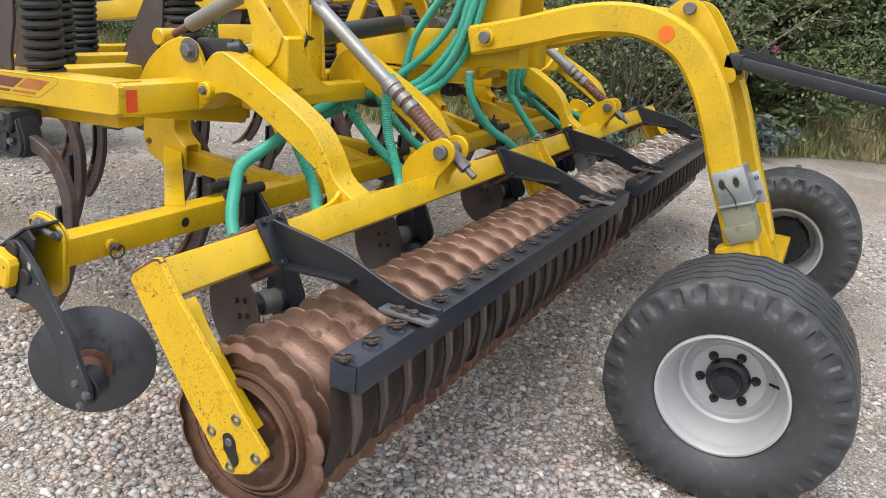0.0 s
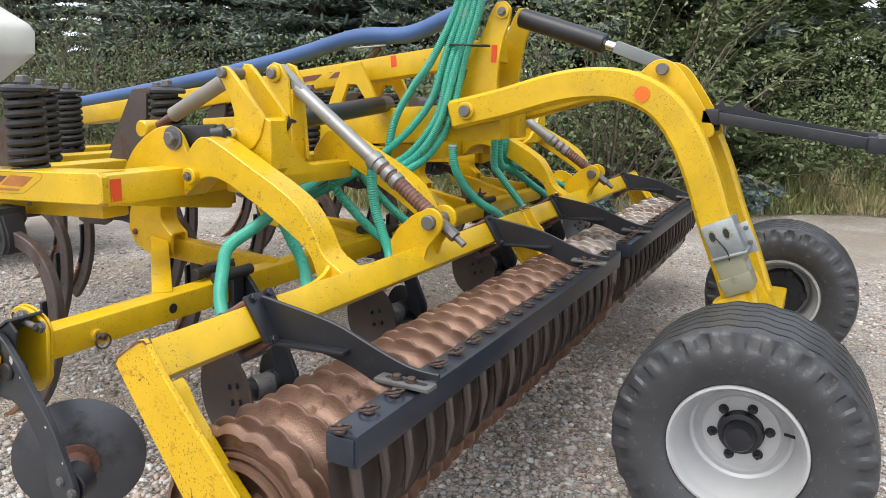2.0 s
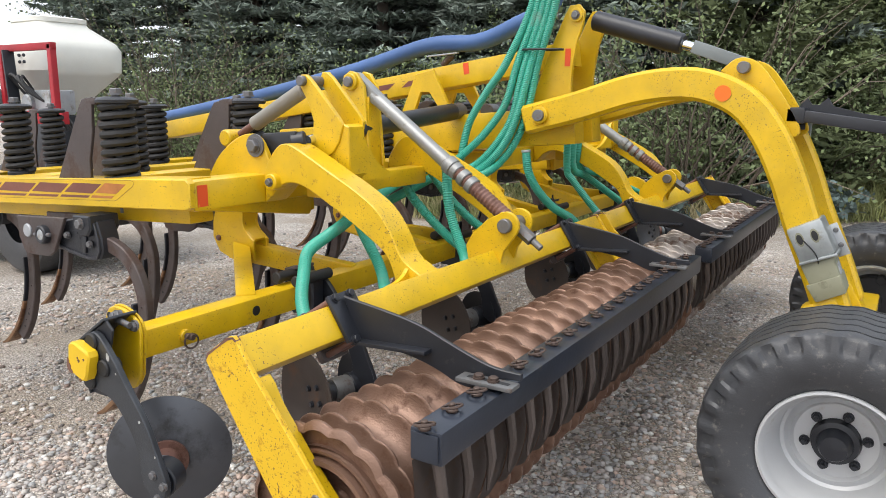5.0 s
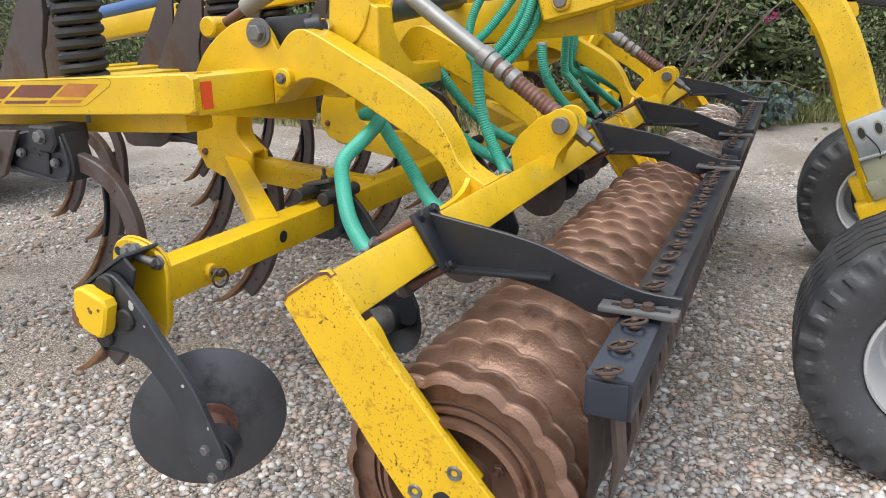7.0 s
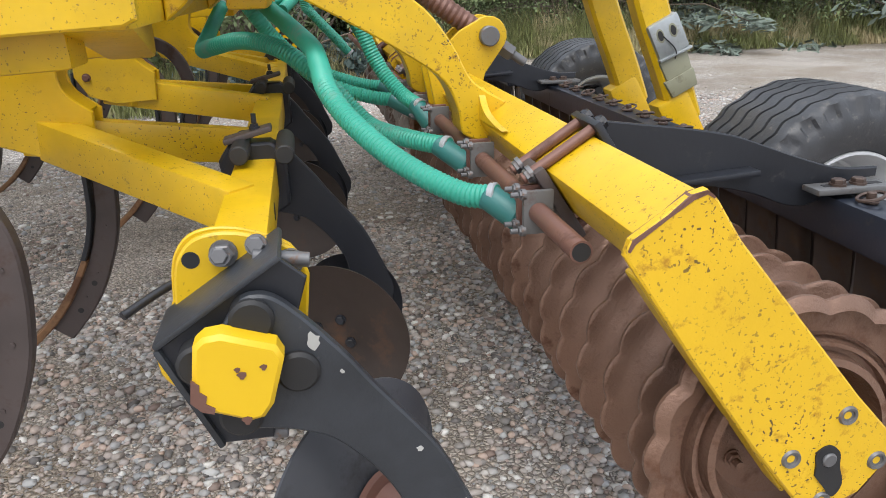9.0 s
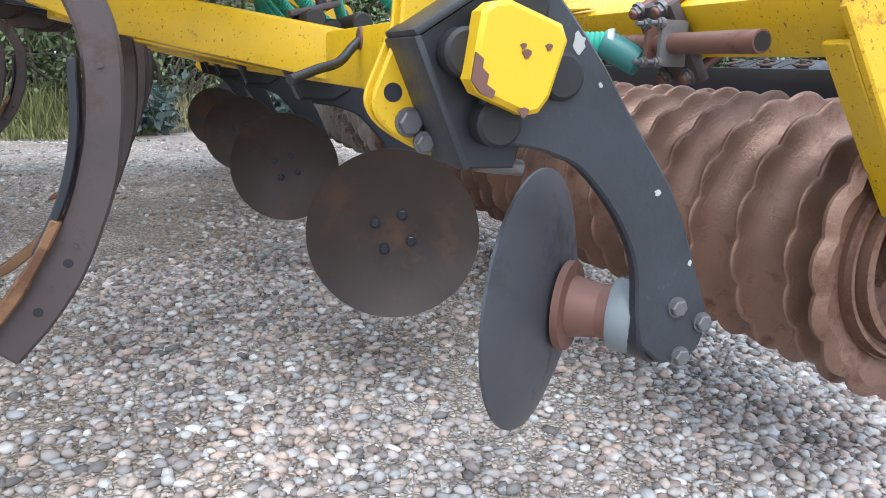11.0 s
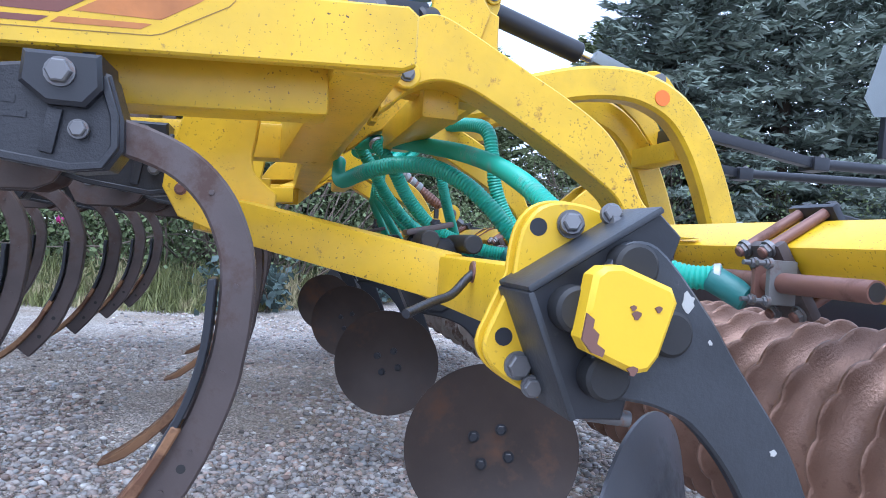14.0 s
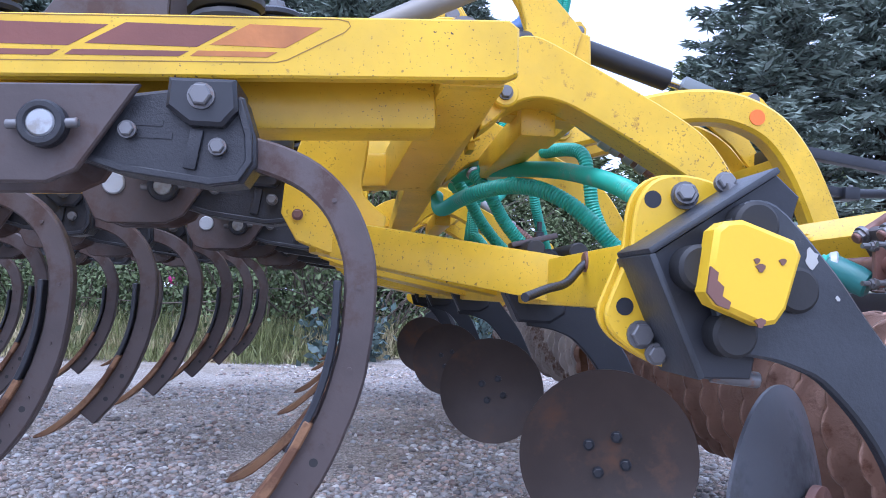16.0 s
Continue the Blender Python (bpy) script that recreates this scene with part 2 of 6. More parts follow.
def b_strip(center, width, y0, y1, r=0.003):
    """A curved flat bar: centre line in x, z with a width at each point."""
    n = len(center)
    left, right = [], []
    for i, (x, z) in enumerate(center):
        a, b = center[max(0, i - 1)], center[min(n - 1, i + 1)]
        t = Vector((b[0] - a[0], b[1] - a[1])).normalized()
        w = width[i] if isinstance(width, (list, tuple)) else width
        left.append((x - t.y * w / 2, z + t.x * w / 2))
        right.append((x + t.y * w / 2, z - t.x * w / 2))
    bm = bmesh.new()
    rows = []
    for (lx, lz), (rx, rz) in zip(left, right):
        rows.append([bm.verts.new(c) for c in ((lx, y0, lz), (rx, y0, rz), (rx, y1, rz), (lx, y1, lz))])
    for a, b in zip(rows, rows[1:]):
        for i in range(4):
            j = (i + 1) % 4
            bm.faces.new((a[i], a[j], b[j], b[i]))
    bm.faces.new(rows[0][::-1])
    bm.faces.new(rows[-1])
    bmesh.ops.recalc_face_normals(bm, faces=bm.faces)
    soften(bm, r, 1)
    return bm


def curve(pts, per=8):
    """A smooth line through the points."""
    pts = [Vector(p) for p in pts]
    if len(pts) < 3:
        return [pts[0].lerp(pts[-1], i / per) for i in range(per + 1)]
    out = []
    for i in range(len(pts) - 1):
        p0, p1, p2, p3 = pts[max(0, i - 1)], pts[i], pts[i + 1], pts[min(len(pts) - 1, i + 2)]
        for k in range(per):
            t = k / per
            out.append(0.5 * ((2 * p1) + (p2 - p0) * t + (2 * p0 - 5 * p1 + 4 * p2 - p3) * t * t + (3 * p1 - p0 - 3 * p2 + p3) * t ** 3))
    out.append(pts[-1])
    return out


def flat_curve(pts, per=6):
    return [(v.x, v.y) for v in curve([(x, z, 0) for x, z in pts], per)]


def even(line, step):
    """The line again, with points at an even step."""
    out, left = [line[0].copy()], step
    for a, b in zip(line, line[1:]):
        d = (b - a).length
        while d >= left and d > 1e-9:
            a = a.lerp(b, left / d)
            out.append(a.copy())
            d -= left
            left = step
        left -= d
    if (out[-1] - line[-1]).length > step * 0.3:
        out.append(line[-1].copy())
    return out


def b_tube(line, r, seg=12, rib=0.0, caps=True, hollow=0.0):
    """A round tube along a line; rib: every second ring is that much wider. r may be a list."""
    bm = bmesh.new()
    rings = []
    n = len(line)
    d = (line[1] - line[0]).normalized()
    s = axes(d)[1]
    for i, p in enumerate(line):
        d = (line[min(n - 1, i + 1)] - line[max(0, i - 1)]).normalized()
        s = (s - d * s.dot(d)).normalized()
        u = s.cross(d)
        rr = (r[i] if isinstance(r, (list, tuple)) else r) + (rib if i % 2 else 0)
        rings.append([bm.verts.new(p + (s * math.cos(a) + u * math.sin(a)) * rr) for a in [2 * math.pi * k / seg for k in range(seg)]])
    for a, b in zip(rings, rings[1:]):
        for k in range(seg):
            j = (k + 1) % seg
            bm.faces.new((a[k], a[j], b[j], b[k]))
    if caps:
        bm.faces.new(rings[0][::-1])
        bm.faces.new(rings[-1])
    bmesh.ops.recalc_face_normals(bm, faces=bm.faces)
    return bm


def b_rod(p0, p1, r, seg=20, bev=0.0, r1=None):
    p0, p1 = Vector(p0), Vector(p1)
    d = (p1 - p0).normalized()
    r1 = r if r1 is None else r1
    if bev:
        return b_tube([p0, p0 + d * bev, p1 - d * bev, p1], [r - bev, r, r1, r1 - bev], seg)
    return b_tube([p0, p1], [r, r1], seg)


def b_lathe(profile, p, d, seg=48, wave=None):
    """profile: (along, radius) pairs turned round the axis d through p. wave(angle, i): along and radius offsets."""
    p = Vector(p)
    d, s, u = axes(d)
    bm = bmesh.new()
    rings = []
    for i, (a, r) in enumerate(profile):
        ring = []
        for k in range(seg):
            t = 2 * math.pi * k / seg
            da, dr = wave(t, i) if wave else (0, 0)
            ring.append(bm.verts.new(p + d * (a + da) + (s * math.cos(t) + u * math.sin(t)) * (r + dr)))
        rings.append(ring)
    for a, b in zip(rings, rings[1:]):
        for k in range(seg):
            j = (k + 1) % seg
            bm.faces.new((a[k], b[k], b[j], a[j]))
    bmesh.ops.recalc_face_normals(bm, faces=bm.faces)
    return bm


BOLTS = {}


def bolt(parent, p, d, r=0.012, mat=None, length=0.0, name="bolt"):
    """A hexagon head with a washer; d is the way that the head looks."""
    mat = mat or M_BOLT
    if MIRROR:
        p, d = (p[0], 2 * MID - p[1], p[2]), (d[0], -d[1], d[2])
    if PLACE:
        p = PLACE @ Vector(p)
    key = (r, mat.name, length)
    if key not in BOLTS:
        bm = bmesh.new()
        h = b_tube([Vector((0, 0, 0.002)), Vector((0, 0, r * 0.72)), Vector((0, 0, r * 0.84))], [r * 0.95, r * 0.95, r * 0.80], 6)
        into(bm, h)
        into(bm, b_rod((0, 0, -0.004), (0, 0, 0.003), r * 1.15, 16))
        if length:
            into(bm, b_rod((0, 0, r), (0, 0, r + length), r * 0.55, 10))
        me = bpy.data.meshes.new(name)
        bm.to_mesh(me)
        bm.free()
        me.materials.append(mat)
        BOLTS[key] = me
    ob = new(name, BOLTS[key])
    dd, s, u = axes(d)
    ob.matrix_world = Matrix.Translation(Vector(p)) @ Matrix((u, s, dd)).transposed().to_4x4()
    if parent:
        ob.parent = parent
    return ob


# ---- ground ----
def smooth(t):
    t = max(0.0, min(1.0, t))
    return t * t * (3 - 2 * t)


def ground_z(x, y):
    """A flat yard with slight unevenness."""
    return 0.012 * noise.noise(Vector((x * 0.9, y * 0.9, 0)))


def build_ground():
    def lines(a, b, step, far):
        out = [a + i * step for i in range(int((b - a) / step) + 1)]
        d = step
        while out[-1] < far:
            d *= 1.35
            out.append(out[-1] + d)
        d = step
        while out[0] > -far:
            d *= 1.35
            out.insert(0, out[0] - d)
        return out
    xs, ys = lines(-4.5, 2.0, 0.07, 900), lines(0.0, 6.0, 0.07, 900)
    vs = [(x, y, ground_z(x, y)) for y in ys for x in xs]
    n = len(xs)
    fs = [(j * n + i, j * n + i + 1, (j + 1) * n + i + 1, (j + 1) * n + i) for j in range(len(ys) - 1) for i in range(n - 1)]
    me = bpy.data.meshes.new("ground")
    me.from_pydata(vs, [], fs)
    me.shade_smooth()
    m = bpy.data.materials.new("gravel yard")
    m.use_nodes = True
    nt = m.node_tree
    bs = nt.nodes["Principled BSDF"]
    bs.inputs["Roughness"].default_value = 0.85
    tc = nt.nodes.new("ShaderNodeTexCoord")

    def tex(kind, scale, **kw):
        t = nt.nodes.new(kind)
        t.inputs["Scale"].default_value = scale
        for k, v in kw.items():
            t.inputs[k].default_value = v
        nt.links.new(tc.outputs["Object"], t.inputs["Vector"])
        return t

    def ramp(src, stops):
        r = nt.nodes.new("ShaderNodeValToRGB")
        el = r.color_ramp.elements
        while len(el) < len(stops):
            el.new(0.5)
        for e, (p, c) in zip(el, stops):
            e.position, e.color = p, (*c, 1)
        nt.links.new(src, r.inputs[0])
        return r.outputs[0]

    def mix(fac, a, b, mode="MIX"):
        x = nt.nodes.new("ShaderNodeMixRGB")
        x.blend_type = mode
        for k, v in ((0, fac), (1, a), (2, b)):
            if isinstance(v, (int, float)):
                x.inputs[k].default_value = v
            elif isinstance(v, tuple):
                x.inputs[k].default_value = (*v, 1)
            else:
                nt.links.new(v, x.inputs[k])
        return x.outputs[0]

    stone = tex("ShaderNodeTexVoronoi", 62.0)
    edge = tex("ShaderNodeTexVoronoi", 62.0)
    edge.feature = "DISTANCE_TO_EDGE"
    sep = nt.nodes.new("ShaderNodeSeparateColor")
    nt.links.new(stone.outputs["Color"], sep.inputs[0])
    stones = ramp(sep.outputs[0], [(0.0, (0.24, 0.225, 0.215)), (0.3, (0.42, 0.40, 0.385)), (0.55, (0.50, 0.45, 0.41)), (0.8, (0.56, 0.55, 0.545)), (1.0, (0.74, 0.72, 0.70))])
    grit = ramp(tex("ShaderNodeTexNoise", 160.0, Detail=6.0).outputs["Fac"], [(0.3, (0.25, 0.23, 0.21)), (0.7, (0.52, 0.485, 0.445))])
    cover = ramp(tex("ShaderNodeTexNoise", 1.1, Detail=5.0, Roughness=0.6).outputs["Fac"], [(0.42, (0, 0, 0)), (0.60, (1, 1, 1))])
    col = mix(cover, grit, stones)
    # shade in the gaps between stones, painted by darkening colour along cell edges
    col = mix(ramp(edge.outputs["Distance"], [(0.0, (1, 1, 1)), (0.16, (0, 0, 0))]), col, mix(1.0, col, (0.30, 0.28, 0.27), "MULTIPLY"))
    col = mix(ramp(tex("ShaderNodeTexNoise", 0.35, Detail=6.0).outputs["Fac"], [(0.45, (0, 0, 0)), (0.70, (0.35, 0.35, 0.35))]), col, (0.54, 0.51, 0.48))
    soil = ramp(tex("ShaderNodeTexNoise", 0.9, Detail=8.0, Roughness=0.65, Distortion=0.4).outputs["Fac"], [(0.44, (0, 0, 0)), (0.60, (0.9, 0.9, 0.9))])
    col = mix(soil, col, mix(0.6, col, (0.20, 0.16, 0.115)))
    col = mix(0.75, col, ramp(tex("ShaderNodeTexNoise", 48.0, Detail=9.0, Roughness=0.75).outputs["Fac"], [(0.36, (0.35, 0.34, 0.33)), (0.50, (1, 1, 1)), (0.64, (1.5, 1.48, 1.45))]), "MULTIPLY")
    col = mix(1.0, col, (1.24, 1.21, 1.16), "MULTIPLY")
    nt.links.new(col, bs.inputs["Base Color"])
    bp = nt.nodes.new("ShaderNodeBump")
    bp.inputs["Strength"].default_value, bp.inputs["Distance"].default_value = 1.0, 0.018
    nt.links.new(edge.outputs["Distance"], bp.inputs["Height"])
    nt.links.new(bp.outputs[0], bs.inputs["Normal"])
    me.materials.append(m)
    tagged(new("ground", me), "grey-brown gravel yard with loose pebbles", "ground", kind="structure")


build_ground()

# ---- the cultivator ----
cult = group("cultivator")
tagged(cult, "large yellow trailed cultivator with rusty ring roller on gravel", "farm machine")

# -- ring roller: two sections, each with its beam, end arms, rings and scraper bar --
RX, RZ, RR = -1.185, 0.457, 0.233
BX, BZ = -1.417, 0.807                      # the middle of the tilted beam
CU, SU = math.cos(radians(33)), math.sin(radians(33))


def beam_xz(u, n):
    """u: along the beam's sloping top face, n: square to it."""
    return BX + CU * u - SU * n, BZ + SU * u + CU * n


def beam_box(u0, u1, n0, n1, y0, y1, r=0.004):
    bm = b_plate([beam_xz(u0, n0), beam_xz(u1, n0), beam_xz(u1, n1), beam_xz(u0, n1)], y0, y1, 0)
    soften(bm, r)
    return bm


def beam_point(u, y, n):
    x, z = beam_xz(u, n)
    return Vector((x, y, z))


def scallop(t):
    return abs(math.sin(8.5 * t)) ** 0.9 - 0.68


def ring_mesh():
    """A hollow-sided ring that rises to a thick, scalloped edge."""
    half = [(0.0553, 0.174), (0.045, 0.175), (0.034, 0.1785), (0.024, 0.185), (0.0155, 0.195), (0.0095, 0.206), (0.0062, 0.217), (0.0048, 0.226), (0.0040, 0.231), (0.0022, RR)]
    prof = [(-a, r) for a, r in half] + [(a, r) for a, r in half[::-1]]
    share = (0.0, 0.0, 0.0, 0.0, 0.0, 0.05, 0.25, 0.65, 1.0, 1.0)

    def wave(t, i):
        k = share[i] if i < 10 else share[19 - i]
        return 0.0012 * k * math.sin(17 * t + 0.6), k * 0.0125 * scallop(t)
    return b_lathe(prof, (0, 0, 0), (0, 1, 0), 228, wave)


RING = None


def roller_section(y0, y1, brackets):
    global RING
    # beam: a square tube that leans forward
    part("roller_beam", beam_box(-0.0478, 0.0478, -0.0478, 0.0478, y0, y1, 0.009), M_YEL, cult)
    # end arms: a bent plate from the beam's end down to the axle, with a channel behind
    for ye, s in ((y0, -1), (y1, 1)):
        arm = group("roller_arm", cult)
        a, b = (ye - 0.016, ye) if s < 0 else (ye, ye + 0.016)
        out = [(-1.500, 0.800), (-1.494, 0.820), (-1.420, 0.872), (-1.402, 0.877), (-1.386, 0.862), (-1.350, 0.808), (-1.264, 0.706), (-1.146, 0.566), (-1.068, 0.482), (-1.066, 0.468), (-1.118, 0.402), (-1.176, 0.378), (-1.202, 0.382), (-1.30, 0.508), (-1.40, 0.650)]
        part("arm_plate", b_plate(out, a, b, 0.003), M_YELW, arm, "worn yellow plate with rust speckles")
        part("worn_edge", b_strip([(-1.4955, 0.806), (-1.490, 0.818), (-1.45, 0.846), (-1.420, 0.868), (-1.402, 0.873), (-1.392, 0.866)], [0.003, 0.006, 0.004, 0.007, 0.005, 0.003], a - 0.0008, b + 0.0008, 0), M_PIPE, arm, "bare brown edge")
        ya, yb = (ye, ye + 0.045) if s < 0 else (ye - 0.045, ye)
        rib = flat_curve([(-1.352, 0.775), (-1.334, 0.755), (-1.312, 0.715), (-1.275, 0.668), (-1.20, 0.575), (-1.13, 0.50)], 5)
        part("arm_web", b_strip(rib, 0.014, ya, yb, 0.002), M_YEL, arm)
        part("arm_flange", b_strip([(-1.468, 0.762), (-1.43, 0.705), (-1.32, 0.548), (-1.225, 0.412)], 0.012, ya, yb, 0.002), M_YEL, arm)
        yo = a if s < 0 else b
        for bx, bz in ((-1.236, 0.478), (-1.158, 0.537), (-1.098, 0.455), (-1.177, 0.399)):
            part("flush_bolt", b_lathe([(0.0, 0.006), (0.0005, 0.009), (0.003, 0.0095), (0.004, 0.013), (0.0, 0.0150)], (bx, yo, bz), (0, s, 0), 16), M_BOLT, arm)
        slot = flat_curve([(-1.196, 0.462), (-1.198, 0.482), (-1.180, 0.493), (-1.162, 0.480), (-1.158, 0.455), (-1.150, 0.425), (-1.163, 0.405), (-1.180, 0.425), (-1.196, 0.445)], 4)
        part("bearing_slot", b_plate(slot, yo - 0.003, yo + 0.003, 0), M_RUB, arm, "dark bearing slot")
        part("bearing", b_rod((-1.178, yo - 0.007, 0.470), (-1.178, yo + 0.004, 0.470), 0.011, 16, 0.002), M_BOLT, arm)
    # rings on the axle
    roller = group("ring_roller", cult)
    pitch = 0.1105
    ys = y0 + 0.105
    n = int((y1 - ys) / pitch) + 1
    if RING is None:
        RING = part("ring", ring_mesh(), M_RUST, roller, "rusty cast ring with scalloped edge")
        first = RING
    else:
        data = RING.data.copy()
        data.materials[0] = M_RUST2
        first = new("ring", data)
        first.parent = roller
        tagged(first, "rusty cast ring with scalloped edge")
    rng = random.Random(int(y0 * 10))
    for i in range(n):
        ob = first if i == 0 else new("ring", first.data)
        ob.parent = roller
        ob.matrix_world = Matrix.Translation((RX, ys + i * pitch, RZ)) @ Matrix.Rotation(i * 0.21 + rng.uniform(-0.05, 0.05), 4, "Y")
    for ye, s in ((ys - 0.056, -1), (ys + (n - 1) * pitch + 0.056, 1)):
        prof = [(0.010, 0.214), (0.005, 0.226), (0.0, RR), (-0.006, RR), (-0.010, 0.226), (-0.010, 0.170), (-0.006, 0.166), (0.004, 0.164), (0.004, 0.158), (-0.008, 0.156), (-0.008, 0.148), (0.014, 0.145), (0.016, 0.134), (0.004, 0.131), (-0.022, 0.126), (-0.034, 0.115), (-0.036, 0.060), (-0.020, 0.052), (-0.018, 0.0)]
        part("end_disc", b_lathe([(-p, r) for p, r in prof], (RX, ye, RZ), (0, -s, 0), 228, lambda t, i: (0.0, 0.0125 * (0.8, 0.9, 1, 1, 0.9)[i] * scallop(t) if i < 5 else 0)), M_RUST, roller, "rusty end ring")
        for k in range(4):
            t = 0.5 + k * math.pi / 2
            bolt(roller, (RX + 0.085 * math.cos(t), ye + s * -0.034, RZ + 0.085 * math.sin(t)), (0, s, 0), 0.012, M_RUST, 0.012)
    part("axle", b_rod((RX, y0 + 0.03, RZ), (RX, y1 - 0.03, RZ), 0.055, 32), M_RUST, roller)
    # scraper bar on two black brackets
    bar = group("scraper_bar", cult)
    b0, b1 = y0 + 0.062, y1 - 0.04
    part("bar", b_box(-0.958, -0.876, b0, b1, 0.660, 0.737, 0.008), M_BAR, bar, "black square bar")
    part("end_cap", b_box(-0.951, -0.883, b0 - 0.006, b0, 0.667, 0.730, 0.003), M_BAR, bar)
    for yb in brackets:
        br = group("bracket", cult)
        top = flat_curve([(-1.388, 0.892), (-1.32, 0.882), (-1.249, 0.872), (-1.183, 0.861), (-1.127, 0.848), (-1.066, 0.826), (-1.005, 0.804), (-0.944, 0.785), (-0.900, 0.778), (-0.846, 0.777)], 3)
        low = flat_curve([(-0.846, 0.760), (-0.905, 0.752), (-0.945, 0.728), (-0.985, 0.714), (-1.028, 0.720), (-1.07, 0.737), (-1.122, 0.753), (-1.179, 0.764), (-1.246, 0.771), (-1.335, 0.772)], 3)
        part("bracket_plate", b_plate(top + low, yb - 0.006, yb + 0.006, 0.002), M_BLK, br)
        part("stiffener", b_bar((-1.345, yb - 0.022, 0.776), (-1.100, yb - 0.022, 0.790), 0.034, 0.011, 0.003), M_BLK, br)
        part("clamp_face", beam_box(0.050, 0.064, -0.068, 0.070, yb - 0.055, yb + 0.055, 0.004), M_BLK, br)
        part("clamp_back", beam_box(-0.070, -0.050, -0.082, 0.062, yb - 0.055, yb + 0.050, 0.006), M_TINE, br, "dark brown clamp plate")
        for nn in (0.0575, -0.066):
            for yy in (yb - 0.032, yb + 0.030):
                part("clamp_rod", b_rod(beam_point(-0.088, yy, nn), beam_point(0.072, yy, nn), 0.0095, 14, 0.002), M_PIPE, br)
                bolt(br, beam_point(0.066, yy, nn), (CU, 0, SU), 0.012, M_BLK)
                bolt(br, beam_point(-0.071, yy, nn), (-CU, 0, -SU), 0.013, M_BOLT)
        foot = group("slotted_foot", br)
        part("foot_plate", b_box(-0.998, -0.846, yb - 0.058, yb - 0.010, 0.746, 0.757, 0.003), M_FOOT, foot, "grey slotted steel foot")
        part("foot_slot", b_box(-0.975, -0.862, yb - 0.041, yb - 0.027, 0.7572, 0.7578, 0), M_RUB, foot)
        for xx in (-0.945, -0.905):
            bolt(foot, (xx, yb - 0.034, 0.758), (0, 0, 1), 0.013, M_BRASS)
    # scrapers: a curved blade, a round-headed pin and a split ring for each gap
    blade, pin = None, None
    for i in range(n):
        yy = ys + i * pitch - 0.042
        if yy > b1 - 0.01:
            break
        if any(abs(yy - yb + 0.034) < 0.03 for yb in brackets):
            continue
        if blade is None:
            c = flat_curve([(-0.935, 0.664), (-0.930, 0.62), (-0.926, 0.56), (-0.930, 0.50), (-0.945, 0.44), (-0.966, 0.395)], 5)
            bm = bmesh.new()
            rows = []
            for k, (px, pz) in enumerate(c):
                f = k / (len(c) - 1)
                hw = 0.0505 + 0.0015 * smooth((f - 0.1) / 0.4) - 0.014 * smooth((f - 0.65) / 0.35)
                rows.append([bm.verts.new((px - 0.012 * abs(q) ** 2, yy + 0.042 + q * hw, pz)) for q in (-1, -0.6, 0, 0.6, 1)])
            for r0, r1 in zip(rows, rows[1:]):
                for k in range(4):
                    bm.faces.new((r0[k], r0[k + 1], r1[k + 1], r1[k]))
            bmesh.ops.solidify(bm, geom=bm.faces[:], thickness=0.008)
            into(bm, b_tube([Vector((-0.905, yy + 0.03, 0.655)), Vector((-0.896, yy + 0.036, 0.57)), Vector((-0.908, yy + 0.04, 0.48))], [0.014, 0.013, 0.004], 8))
            blade = part("scraper", bm, M_SCR, bar, "dark brown curved scraper plate")
            bm = b_rod((-0.920, yy, 0.736), (-0.920, yy, 0.745), 0.014, 14, 0.003)
            into(bm, b_rod((-0.920, yy, 0.744), (-0.920, yy, 0.758), 0.008, 10, 0.002))
            loop = [Vector((-0.920 + 0.023 * math.cos(a), yy + 0.021 * math.sin(a), 0.749 + 0.006 * math.cos(a + 0.7))) for a in [k * math.pi / 8 for k in range(17)]]
            into(bm, b_tube(loop, 0.0032, 6))
            pin = part("ring_pin", bm, M_BRASS, bar, "rusty pin with a split ring")
            y_first = yy
        else:
            for src in (blade, pin):
                o = new(src.name.split(".")[0], src.data)
                o.parent = bar
                o.location.y = yy - y_first
                if src is pin:
                    o.matrix_basis = Matrix.Translation((-0.920, yy, 0)) @ Matrix.Rotation(rng.uniform(-1.2, 1.2), 4, "Z") @ Matrix.Translation((0.920, -y_first, 0))


roller_section(1.053, 3.365, (1.425, 2.985))
roller_section(3.475, 5.787, (3.855, 5.415))

# -- disc row --
part("disc_beam", b_box(-2.012, -1.927, 1.14, 2 * MID - 1.14, 0.680, 0.765, 0.008), M_YEL, cult)


